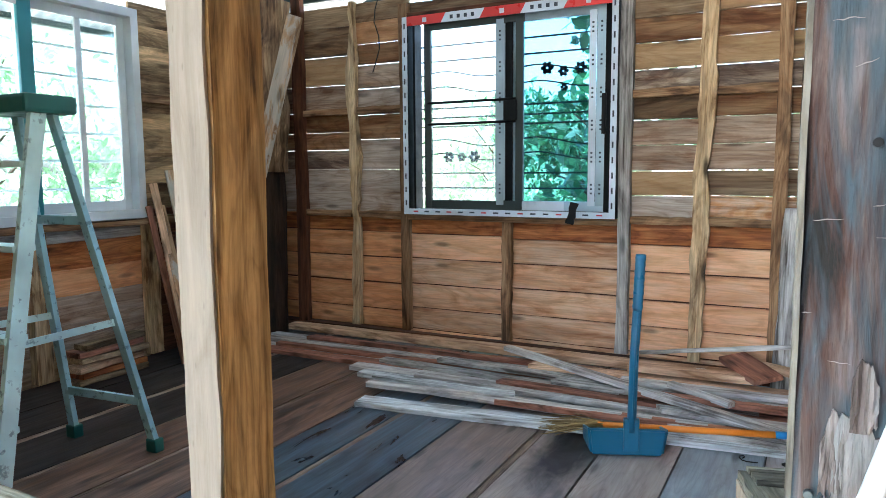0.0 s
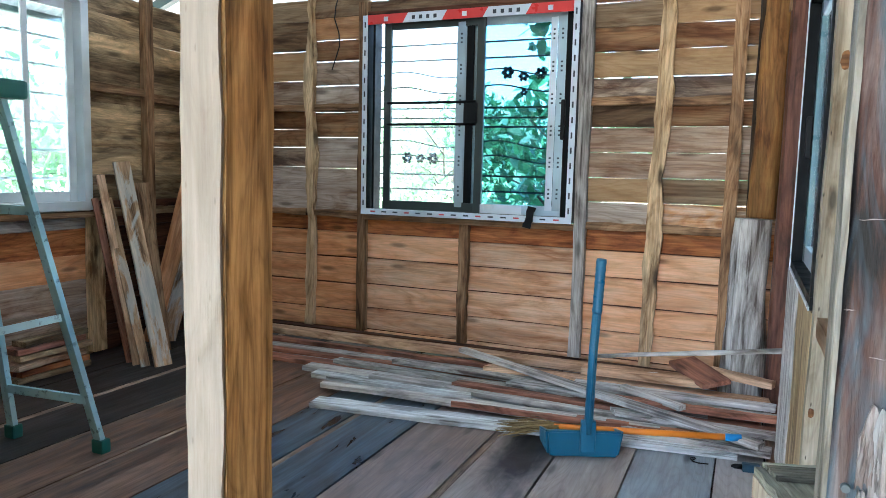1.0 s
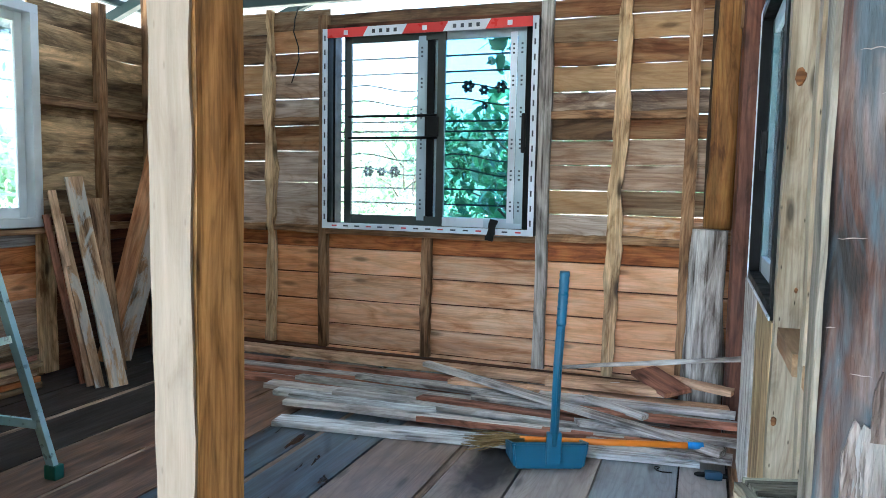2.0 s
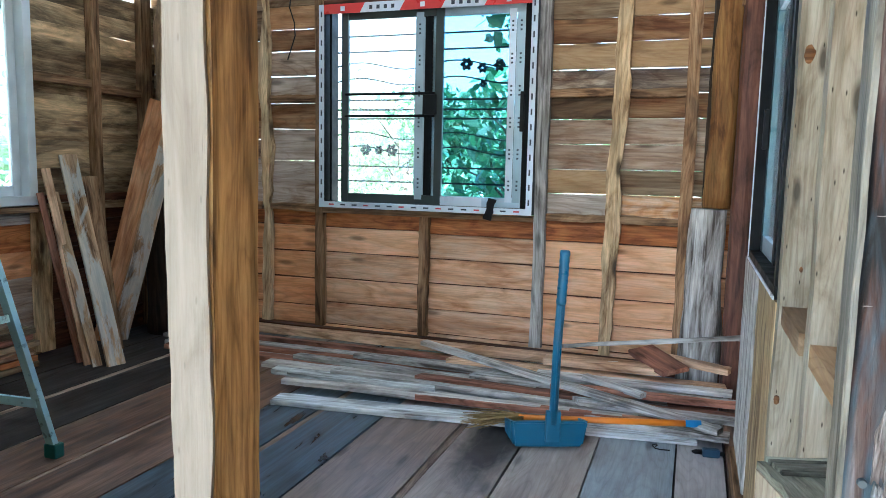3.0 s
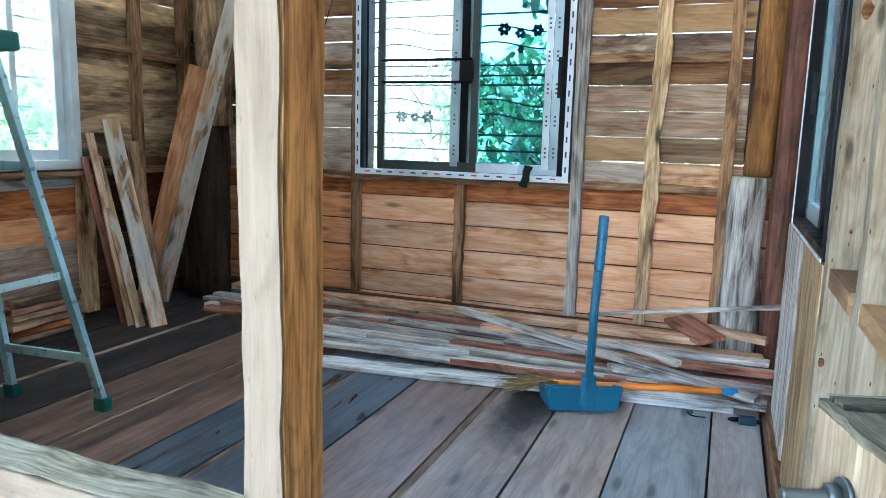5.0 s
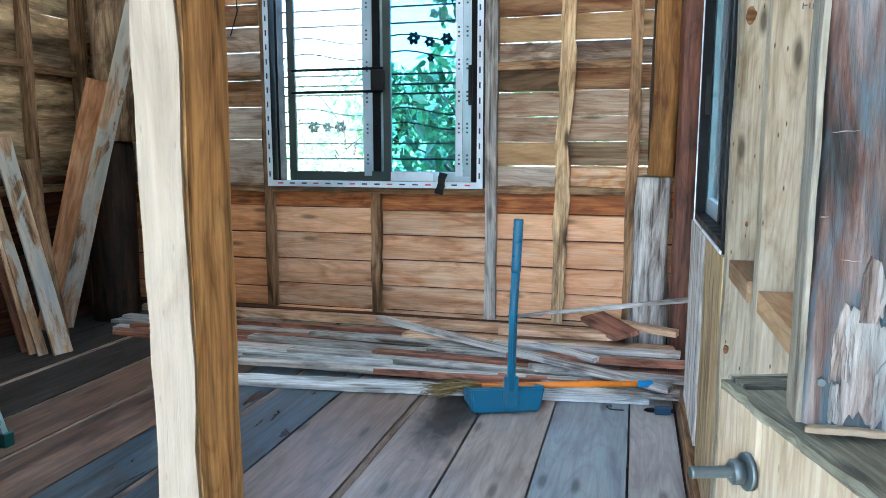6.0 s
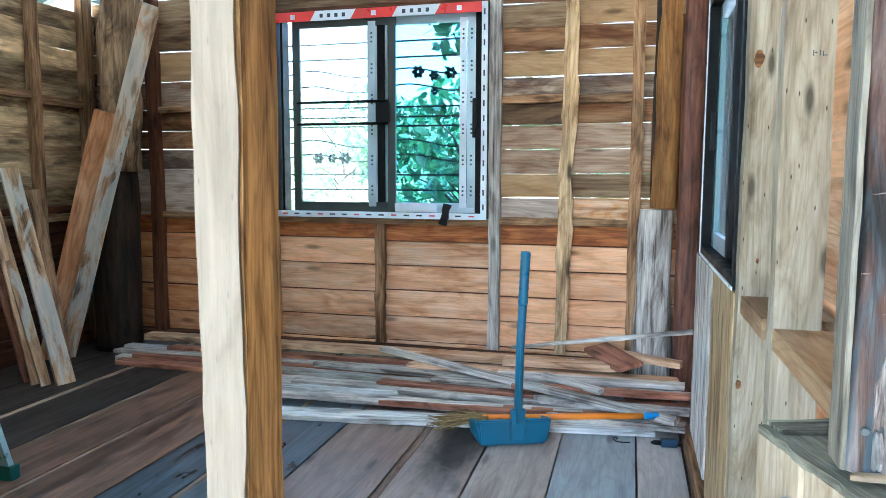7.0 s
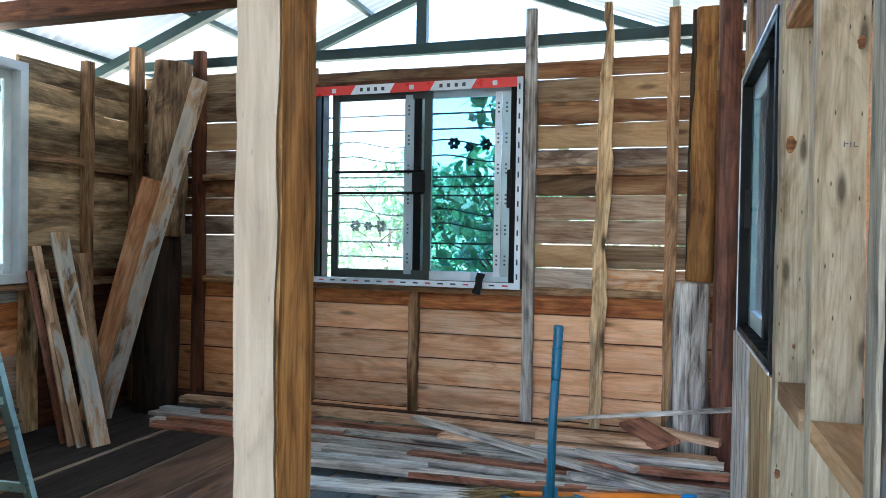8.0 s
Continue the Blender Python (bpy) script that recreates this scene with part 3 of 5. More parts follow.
for x0, x1, rows in ((0.605, 1.0, UP_A), (1.0, 1.76, UP_B), (-1.80, -0.975, UP_C), (-0.975, -0.605, UP_D)):
    for (a, m, g), (b, _, _) in zip(rows, rows[1:]):
        gap = g * 0.001 + 0.0006
        stick("board", (x0, YB, (a + b - gap) / 2), (x1 - 0.001, YB, (a + b - gap) / 2), b - a - gap, 0.018, (0, 0, 1), m, wall_n, wav=0.0009, segs=10)
stick("board", (-0.62, YB, 1.915), (0.62, YB, 1.915), 0.09, 0.02, (0, 0, 1), M_WALL_UP, wall_n)
for k, (x, z0, z1, w, m) in enumerate(((-1.38, 0.05, 2.13, 0.07, M_STUD_DARK_SHADE), (-0.975, 0.09, 2.0, 0.055, M_STUD_TAN), (-0.625, 0.09, 1.95, 0.05, M_STUD),
                                        (0.008, 0.09, 0.745, 0.05, M_STUD), (0.635, 0.09, 2.22, 0.06, M_PILE), (1.0, 0.09, 2.22, 0.052, M_STUD_TAN), (1.335, 0.05, 2.17, 0.055, M_STUD))):
    lean = (0.02 if k == 5 else 0.0)
    stick("stud", (x - lean, 0.022, z0), (x + lean, 0.022, z1), w, 0.044, (1, 0, 0), m, wall_n, wav=0.011 if k in (1, 5) else 0.003, segs=30)
for x0, x1, z in ((-1.35, -1.003, 0.765), (-0.947, -0.65, 0.765), (0.665, 0.974, 0.77), (1.026, 1.31, 0.77), (-1.35, -1.003, 1.375), (-0.947, -0.65, 1.375), (0.665, 0.974, 1.385), (1.026, 1.31, 1.385)):
    stick("noggin", (x0, 0.026, z), (x1, 0.026, z), 0.04, 0.038, (0, 0, 1), M_STUD, wall_n, wav=0.004)
stick("noggin", (-0.60, 0.02, 0.756), (0.605, 0.02, 0.756), 0.028, 0.045, (0, 0, 1), M_STUD, wall_n)
stick("header", (-0.60, 0.03, 1.882), (0.605, 0.03, 1.882), 0.03, 0.045, (0, 0, 1), M_STUD_DARK_SHADE, wall_n)
stick("sole_plate", (-1.7, 0.03, 0.045), (1.62, 0.03, 0.045), 0.06, 0.07, (0, 0, 1), M_STUD_DARK_SHADE, wall_n)


# ---- sliding windows ----
def frame_ring(w, h, t, d, y0):
    return merge(bm_box(-w / 2, w / 2, y0, y0 + d, 0, t, 0.002), bm_box(-w / 2, w / 2, y0, y0 + d, h - t, h, 0.002),
                 bm_box(-w / 2, -w / 2 + t, y0, y0 + d, t, h - t, 0.002), bm_box(w / 2 - t, w / 2, y0, y0 + d, t, h - t, 0.002))


def sash(parent, x0, x1, z0, z1, y, mat_l, mat_r, mat_h, glass, stile=0.042):
    s = part("sash", bm_box(x0, x0 + stile, y, y + 0.022, z0, z1, 0.002), mat_l, parent)
    part("stile", bm_box(x1 - stile, x1, y, y + 0.022, z0, z1, 0.002), mat_r, s)
    part("rail", bm_box(x0 + stile, x1 - stile, y + 0.001, y + 0.021, z0, z0 + 0.05, 0.002), mat_h, s)
    part("rail", bm_box(x0 + stile, x1 - stile, y + 0.001, y + 0.021, z1 - 0.045, z1, 0.002), mat_h, s)
    g = part("pane", bm_box(x0 + stile - 0.004, x1 - stile + 0.004, y + 0.009, y + 0.013, z0 + 0.046, z1 - 0.041), glass, s)
    g.visible_shadow = False
    return s


def bm_slant(x0, x1, z0, z1, k0, k1):
    """A strip of tape with slanting ends."""
    bm = bmesh.new()
    f = [bm.verts.new(p) for p in ((x0 - k0 / 2, -0.004, z0), (x1 - k1 / 2, -0.004, z0), (x1 + k1 / 2, -0.004, z1), (x0 + k0 / 2, -0.004, z1))]
    b = [bm.verts.new((v.co.x, 0.0, v.co.z)) for v in f]
    bm.faces.new(f)
    bm.faces.new(b[::-1])
    for i in range(4):
        bm.faces.new((f[i], b[i], b[(i + 1) % 4], f[(i + 1) % 4]))
    bmesh.ops.recalc_face_normals(bm, faces=bm.faces)
    return bm


WB, WH = 0.775, 1.09
window_n = thing("window_1", "dark aluminium sliding window with taped frame and iron grille", "window", kind="structure", at=(0, Y_N - 0.035, WB))
part("window_frame", frame_ring(1.2, WH, 0.03, 0.10, 0.0), M_ALU_DARK, window_n)
left = sash(window_n, -0.484, 0.104, 0.032, WH - 0.035, 0.03, M_ALU_OLIVE, M_ALU_OLIVE, M_ALU_OLIVE, M_GLASS)
part("interlock", bm_box(-0.004, 0.042, 0.034, 0.05, 0.034, WH - 0.037, 0.002), M_ALU_DARK, left)
part("film", bm_box(-0.052, 0.003, 0.030, 0.048, 0.085, WH - 0.085, 0.001), M_ALU_GREY, left, "grey-blue protective film")
for z in (0.50, 0.616):
    part("cross_bar", bm_tube([(-0.455, 0.022, z), (0.065, 0.022, z)], 0.0075, 8), M_ALU_DARK, left, "black cross bar")
part("track", bm_box(-0.548, -0.535, 0.02, 0.09, 0.03, WH - 0.03), M_ALU_DARK, window_n)
sash(window_n, 0.02, 0.565, 0.032, WH - 0.035, 0.058, M_ALU_GREY, M_ALU_GREY, M_ALU_GREY, M_GLASS_TINT)
# protective film on the frame
film = part("film", merge(bm_box(-0.603, -0.572, -0.003, 0.0, 0.0, WH), bm_box(0.572, 0.603, -0.003, 0.0, 0.0, WH), bm_box(-0.572, 0.572, -0.003, 0.0, 0.0, 0.032)), M_TAPE_WHITE, window_n, "white printed protective film")
for k in range(14):
    z = 0.05 + k * 0.075
    part("print", bm_box(-0.592, -0.584, -0.0045, -0.003, z, z + 0.03), M_INK, film)
    part("print", bm_box(0.582, 0.590, -0.0045, -0.003, z, z + 0.03), M_INK, film)
for k in range(16):
    x = -0.54 + k * 0.07
    part("print", bm_box(x, x + 0.03, -0.0045, -0.003, 0.013, 0.021), M_INK_RED if k % 3 == 0 else M_INK, film)
for k in range(5):
    x = -0.572 + k * 0.2288
    tape = part("tape", bm_slant(x, x + 0.2288, WH - 0.05, WH, 0.0 if k == 0 else 0.03, 0.0 if k == 4 else 0.03), M_TAPE_RED if k % 2 == 0 else M_TAPE_WHITE, window_n, "red and white printed tape")
    for j in range(4):
        if k % 2:
            part("print", bm_box(x + 0.04 + j * 0.042, x + 0.058 + j * 0.042, -0.0055, -0.004, WH - 0.036, WH - 0.016), M_INK, tape)
    if k % 2 == 0:
        part("print", bm_box(x + 0.10, x + 0.125, -0.0055, -0.004, WH - 0.038, WH - 0.014), M_TAPE_WHITE, tape)
# film strips on the stiles
for x0, x1, y in ((-0.045, -0.004, 0.026), (0.448, 0.484, 0.050), (0.488, 0.533, 0.046)):
    st = part("film", bm_box(x0, x1, y, y + 0.003, 0.06, WH - 0.06), M_TAPE_WHITE if 0.4 < x0 < 0.46 else M_ALU_GREY, window_n)
    for k in range(6):
        for j in range(3):
            z = 0.12 + k * 0.16 + j * 0.022
            part("print", bm_box((x0 + x1) / 2 - 0.005, (x0 + x1) / 2 + 0.005, y - 0.0015, y, z, z + 0.009), M_INK, st)
part("film", bm_box(0.10, 0.33, 0.030, 0.033, 0.035, 0.08), M_TAPE_WHITE, window_n)
part("latch", bm_box(0.0, 0.075, 0.012, 0.030, 0.505, 0.61, 0.004), M_RUBBER, window_n, "black latch")
part("channel", bm_box(0.534, 0.572, 0.035, 0.10, 0.032, WH - 0.032, 0.001), M_ALU_DARK, window_n)
part("latch", bm_box(0.520, 0.542, 0.022, 0.046, 0.42, 0.62, 0.005), M_RUBBER, window_n, "black pull handle")


def grille(parent, w, h, y):
    g = part("grille", merge(bm_tube([(-w / 2, y, 0.03), (-w / 2, y, h - 0.03)], 0.006, 6), bm_tube([(w / 2, y, 0.03), (w / 2, y, h - 0.03)], 0.006, 6)), M_GRILLE, parent, "dark iron grille with wavy bars and flowers")
    for z in (0.147, 0.23, 0.492, 0.541, 0.594, 0.856, 0.94):
        part("bar", bm_tube([(-w / 2, y, z), (w / 2, y, z)], 0.0055, 6), M_GRILLE, g)
    for z, s in ((0.322, 1), (0.40, 1), (0.694, 1), (0.778, 1)):
        pts = [(-w / 2 + w * i / 40, y, z + s * 0.02 * math.sin(i / 40 * 4 * math.pi)) for i in range(41)]
        part("bar", bm_tube(pts, 0.0045, 6), M_GRILLE, g)
    for cx, cz, r in ((0.20, 0.776, 0.034), (0.288, 0.755, 0.028), (0.38, 0.766, 0.032), (0.293, 0.672, 0.02), (-0.382, 0.321, 0.032), (-0.30, 0.32, 0.026), (-0.223, 0.32, 0.034)):
        bms = []
        for k in range(6):
            a = k * math.pi / 3
            b = bmesh.new()
            bmesh.ops.create_icosphere(b, subdivisions=1, radius=1)
            bmesh.ops.transform(b, matrix=Matrix.Translation((cx + math.cos(a) * r * 0.6, y, cz + math.sin(a) * r * 0.6)) @ Matrix.Rotation(-a, 4, "Y") @ Matrix.Diagonal((r * 0.55, 0.005, r * 0.42, 1)), verts=b.verts)
            bms.append(b)
        part("flower", merge(*bms), M_GRILLE, g)


grille(window_n, 1.12, WH, 0.13)
# black strip hanging from the sill
stick("plastic_strip", (0.375, Y_N - 0.043, 0.745), (0.40, Y_N - 0.047, 0.855), 0.045, 0.006, (1, 0, 0.1), M_RUBBER, None, wav=0.005)
tagged(bpy.data.objects["plastic_strip"], "black plastic strip hanging over the window sill", "plastic strip")

# ---- left wall ----
wall_w = thing("wall_west", "side wall of rough horizontal boards with a white window", "wall", kind="structure", at=(X_W, 0, 0))
WY0, WY1, WZ0, WZ1 = 1.95, 3.13, 0.78, 1.87
z = 0.0
rng = random.Random(5)
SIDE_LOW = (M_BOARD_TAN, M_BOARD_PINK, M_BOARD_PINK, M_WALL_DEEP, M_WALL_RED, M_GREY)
row = 0
while z < 1.92:
    h = rng.choice((0.11, 0.13, 0.14))
    zc = z + h / 2
    spans = ((0.95, WY0), (WY1, 4.05)) if WZ0 < zc < WZ1 else ((0.95, 2.48), (2.48, 3.17), (3.17, 4.05))
    for a, b in spans:
        # low boards behind the leaning ones: corner shade put into a near-black timber
        stick("board", (-0.05, a, zc), (-0.05, b - 0.003, zc), h + 0.006, 0.018, (0.1, 0, 1), SIDE_LOW[row] if row < len(SIDE_LOW) and a < 3.0 else (M_STUD_DARK_SHADE if row < len(SIDE_LOW) else M_SIDE), wall_w, wav=0.003)
    z += h
    row += 1
for y, z0, z1, w in ((3.17, 0.02, 0.75, 0.08), (2.52, 0.02, 0.74, 0.085), (3.55, 0.02, 1.98, 0.05), (3.93, 0.02, 2.15, 0.08), (1.9, 0.02, 1.98, 0.06), (1.2, 0.02, 1.98, 0.06)):
    stick("stud", (-0.015, y, z0), (-0.015, y, z1), w, 0.05, (0, 1, 0), M_STUD_TAN if z1 < 0.8 else M_STUD, wall_w, wav=0.003)
for y0, y1, zz in ((3.22, 3.52, 0.76), (3.58, 3.89, 0.76), (3.16, 3.52, 1.42), (3.58, 3.89, 1.40)):
    stick("noggin", (-0.02, y0, zz), (-0.02, y1, zz), 0.045, 0.04, (0, 0, 1), M_STUD, wall_w, wav=0.003)
stick("sill_board", (-0.005, 1.93, 0.757), (-0.005, 3.16, 0.757), 0.03, 0.06, (0, 0, 1), M_STUD, wall_w)
window_w = thing("window_2", "white aluminium sliding window with a horizontal bar grille", "window", kind="structure", at=(X_W + 0.03, (WY0 + WY1) / 2, WZ0))
window_w.matrix_world = pose(X_W + 0.03, (WY0 + WY1) / 2, WZ0, 0, 0, 90)
part("window_frame", frame_ring(WY1 - WY0, WZ1 - WZ0, 0.045, 0.10, 0.0), M_ALU_WHITE, window_w)
sash(window_w, -0.545, 0.03, 0.045, 1.045, 0.03, M_TEAL_REFLECT, M_TEAL_REFLECT, M_ALU_WHITE, M_GLASS_CLEAR, stile=0.065)
sash(window_w, -0.03, 0.545, 0.045, 1.045, 0.058, M_ALU_WHITE, M_ALU_WHITE, M_ALU_WHITE, M_GLASS_CLEAR)
part("mullion", bm_box(0.27, 0.30, 0.062, 0.078, 0.09, 1.0, 0.002), M_ALU_WHITE, window_w)
for zz in (0.16, 0.30, 0.44, 0.58, 0.72, 0.86):
    part("bar", bm_tube([(-0.545, 0.12, zz), (0.545, 0.12, zz)], 0.008, 6), M_ALU_WHITE, window_w)

# ---- right wall ----
wall_e = thing("wall_east", "side wall of pale upright boards and rails with a dark window", "wall", kind="structure", at=(X_E, 0, 0))
z = 0.0
while z < 2.1:
    h = rng.choice((0.11, 0.13, 0.14))
    zc = z + h / 2
    for a, b in (((0.75, 2.06), (2.90, 4.05)) if 0.70 < zc < 1.60 else ((0.75, 2.06), (2.06, 4.05))):
        stick("board", (0.03, a, zc), (0.03, b - 0.003, zc), h + 0.004, 0.018, (0, 0, 1), M_WALL_LOW, wall_e, wav=0.003)
    z += h
EAST = ((2.56, 3.02, 0.10, 0.735, 1.545, M_GREY), (2.12, 2.55, 0.06, 0.735, 1.550, M_YELLOW), (2.95, 3.10, 0.75, 2.10, 1.57, M_STUD), (2.1, 2.9, 1.60, 2.12, 1.58, M_STUD))
for y0, y1, z0, z1, x, m in EAST:
    stick("upright_board", (x + 0.014 - X_E, (y0 + y1) / 2, z0), (x + 0.014 - X_E, (y0 + y1) / 2, z1), y1 - y0 - 0.004, 0.028, (0, 1, 0), m, wall_e, wav=0.003, segs=12)
for y, x0, x1, z0, z1 in ((1.735, 1.561, 1.641, 0.03, 2.14), (2.046, 1.548, 1.692, 0.03, 2.14)):
    stick("stud", ((x0 + x1) / 2 - X_E, y + 0.025, z0), ((x0 + x1) / 2 - X_E, y + 0.025, z1), x1 - x0, 0.05, (1, 0, 0), M_GREENISH, wall_e, wav=0.002, segs=24)
for y0, y1, z, m in ((0.99, 1.734, 0.715, M_BOARD_TAN), (1.786, 2.045, 0.722, M_BOARD_TAN), (1.786, 2.045, 1.515, M_STUD)):
    stick("noggin", ((1.626 if y0 < 1 else 1.620) - X_E, y0, z), ((1.626 if y0 < 1 else 1.620) - X_E, y1, z), 0.122 if y0 < 1 else 0.134, 0.040, (1, 0, 0), m, wall_e, wav=0.001)
for k, (dx, dz, w, h) in enumerate(((0.0, 0.0, 0.0015, 0.010), (0.004, 0.001, 0.005, 0.0015), (0.010, 0.0, 0.0015, 0.009), (0.015, -0.001, 0.0015, 0.009), (0.019, -0.004, 0.005, 0.0015))):
    part("pencil_mark", bm_box(1.605 - X_E + dx - w / 2, 1.605 - X_E + dx + w / 2, 1.7335, 1.7345, 1.209 + dz - h / 2, 1.209 + dz + h / 2), M_INK, wall_e)
stick("sole_plate", (1.575 - X_E, 0.95, 0.03), (1.575 - X_E, 3.05, 0.03), 0.06, 0.08, (0, 0, 1), M_STUD, wall_e)
for x, z, y, r in ((1.628, 1.38, 1.7345, 0.008), (1.569, 1.25, 2.0455, 0.012), (1.557, 0.543, 2.0455, 0.007), (1.584, 0.82, 2.0455, 0.004)):
    b = bmesh.new()
    bmesh.ops.create_icosphere(b, subdivisions=3, radius=1)
    for v in b.verts:
        v.co *= 1 + 0.3 * noise.noise(v.co * 2.0 + Vector((x * 9, z * 9, 0)))
    bmesh.ops.transform(b, matrix=Matrix.Translation((x - X_E, y, z)) @ Matrix.Diagonal((r * 0.8, 0.003, r * 1.5, 1)), verts=b.verts)
    part("knot", b, M_KNOT, wall_e, "orange-brown knot")
window_e = thing("window_3", "dark aluminium sliding window seen edge on", "window", kind="structure")
window_e.matrix_world = pose(1.543, 2.49, 0.745, 0, 0, -90)
part("window_frame", frame_ring(0.78, 0.82, 0.028, 0.10, 0.0), M_ALU_DARK, window_e)
part("film", merge(bm_box(-0.392, -0.38, -0.003, 0.0, 0, 0.82), bm_box(-0.38, 0.392, -0.003, 0.0, 0.0, 0.008), bm_box(-0.38, 0.392, -0.003, 0.0, 0.812, 0.82)), M_TAPE_WHITE, window_e)
sash(window_e, -0.36, 0.03, 0.03, 0.79, 0.03, M_ALU_TEAL, M_ALU_DARK, M_ALU_GREY, M_GLASS)
sash(window_e, -0.03, 0.36, 0.03, 0.79, 0.058, M_ALU_DARK, M_ALU_DARK, M_ALU_DARK, M_GLASS)
part("latch", bm_box(-0.345, -0.33, 0.012, 0.03, 0.34, 0.46, 0.003), M_RUBBER, window_e)

# ---- corner posts ----
tagged(log("log_post", (-1.55, 3.86, 0.0), (-1.55, 3.86, 1.02), 0.13, 0.13, (1, 0, 0), M_BARK, seed=3), "dark bark-covered log post in the corner", "post")
tagged(log("log_post", (-1.50, 3.88, 1.02), (-1.47, 3.88, 2.03), 0.11, 0.11, (1, 0, 0), M_LOG, seed=4, lumps=0.3), "rough peeled upper log with knots and dark hollows", "post")
tagged(log("stump_post", (1.425, 3.90, 0.0), (1.435, 3.90, 0.845), 0.085, 0.07, (1, 0, 0), M_GREY, seed=6, square=0.3, lumps=0.15, taper=-0.25), "grey weathered cracked stump of a post", "post")
tagged(log("upper_post", (1.47, 3.92, 0.85), (1.49, 3.92, 2.12), 0.06, 0.055, (1, 0, 0), M_ORANGE, seed=7, square=0.3, lumps=0.2), "orange-brown hewn post standing on the stump", "post")
tagged(log("bark_slab", (1.425, 3.93, 0.86), (1.432, 3.93, 2.12), 0.022, 0.03, (1, 0, 0), M_BARK, seed=9, lumps=0.35), "strip of dark bark along the hewn post", "bark")
tagged(stick("plank_offcut", (1.535, 3.82, 1.72), (1.545, 3.83, 2.14), 0.035, 0.02, (1, 0, 0), M_STUD, None), "brown plank nailed beside the corner post", "board")
tagged(log("corner_post", (1.575, 3.84, 0.0), (1.575, 3.84, 2.3), 0.05, 0.06, (1, 0, 0), M_REDPOST, seed=8, square=0.6, lumps=0.06), "dark red-brown squared corner post", "post")

# ---- doorway frame in front ----
post = thing("door_post", "squared timber post with a pale sawn face and a brown side", "post", at=(0.960, 0.993, -0.02))
post.matrix_world = pose(0.960, 0.993, -0.02, 0, 0, 4)
_p = part("timber", bm_board(2.7, 0.042, 0.078, 77, 0.0016, 40), M_HONEY, post)
_p.matrix_basis = along((0, 0, 0), (0, 0, 2.7), (1, 0, 0))
_p = part("sawn_face", bm_board(2.7, 0.043, 0.005, 78, 0.0019, 70), M_POST_FACE, post, "pale fresh sawn face")
_p.matrix_basis = along((-0.001, -0.0415, 0), (-0.001, -0.0415, 2.7), (1, 0, 0))
rail = thing("rail", "rough grey-green timber rail nailed to the door post", "rail", at=(0.618, 0.98, 0.55))
stick("timber", (-0.318, -0.005, 0.025), (0.318, 0.005, 0.025), 0.05, 0.06, (0, 0, 1), M_RAIL, rail, wav=0.002, segs=30)
stick("sawn_face", (-0.318, -0.0375, 0.024), (0.318, -0.0275, 0.024), 0.047, 0.004, (0, 0, 1), M_POST_FACE, rail, "pale sawn front face", wav=0.002, segs=30)
# unseen partition, added to keep daylight off the left of the room
wall_s = thing("added_wall_south", "added unseen boarded partition beside the doorway", "wall", kind="structure", at=(0, 1.02, 0))
for k in range(16):
    stick("board", (-1.74, 0.02, 0.065 + 0.13 * k), (0.40, 0.02, 0.065 + 0.13 * k), 0.128, 0.018, (0, 0, 1), M_SIDE, wall_s, wav=0.002)
# unseen boards added round the camera to limit daylight, with a wide doorway behind
wall_b = thing("added_wall_back", "added unseen boarded walls round the camera, open to one side", "wall", kind="structure")
for k in range(17):
    z = -0.45 + 0.15 * k + 0.075
    for p0, p1 in (((-1.78, -2.6, z), (-1.78, -1.9, z)), ((-1.78, -0.4, z), (-1.78, 0.99, z)), ((1.80, -2.6, z), (1.80, 0.74, z)), ((-1.77, -2.6, z), (-0.8, -2.6, z)), ((1.6, -2.6, z), (1.79, -2.6, z))):
        stick("board", p0, p1, 0.149, 0.018, (0, 0, 1), M_SIDE, wall_b, wav=0.001, segs=2)
tagged(stick("tie_beam", (-1.75, 2.96, 2.05), (1.65, 2.96, 2.05), 0.10, 0.10, (0, 0, 1), M_STUD_DARK_SHADE, None), "dark brown timber tie beam under the roof", "beam")
stub = thing("beam_stub", "pale sawn beam end with a split weathered top", "beam", at=(1.43, 1.06, 0.0))
stub.matrix_world = pose(1.43, 1.06, 0.0, 0, 0, 17)
for k, (y0, y1) in enumerate(((-0.36, -0.075), (-0.073, 0.0))):
    _p = part("block", bm_board(0.795, y1 - y0, 0.22, 90 + k, 0.0015, 10), M_PALE, stub)
    _p.matrix_basis = along((0.11, (y0 + y1) / 2, -0.02), (0.11, (y0 + y1) / 2, 0.775), (0, 1, 0))
_p = part("top", bm_board(0.36, 0.218, 0.010, 81, 0.002, 24), M_STUBTOP, stub, "grey-green weathered split top")
_p.matrix_basis = along((0.111, -0.36, 0.777), (0.111, 0.0, 0.777), (1, 0, 0))
for k in range(5):
    _p = part("splinter", bm_board(0.09 + 0.012 * k, 0.004, 0.004, 95 + k, 0.001, 6), M_STUBTOP, stub)
    _p.matrix_basis = along((0.004 + 0.003 * k, -0.002 - 0.006 * k, 0.784), (0.10 + 0.01 * k, 0.001 - 0.008 * k, 0.7845), (0, 1, 0.3))
_p = part("crack", bm_board(0.09, 0.012, 0.003, 99, 0.004, 10), M_RUBBER, stub, "dark split in the wood")
_p.matrix_basis = along((0.05, -0.08, 0.783), (0.13, -0.05, 0.783), (0, 1, 0))
bolt = thing("bolt", "zinc threaded bolt with nut and washer in the beam end", "bolt", at=(1.43, 1.06, 0.0))
bolt.matrix_world = pose(1.448, 1.000, 0.727, 0, 0, 17)
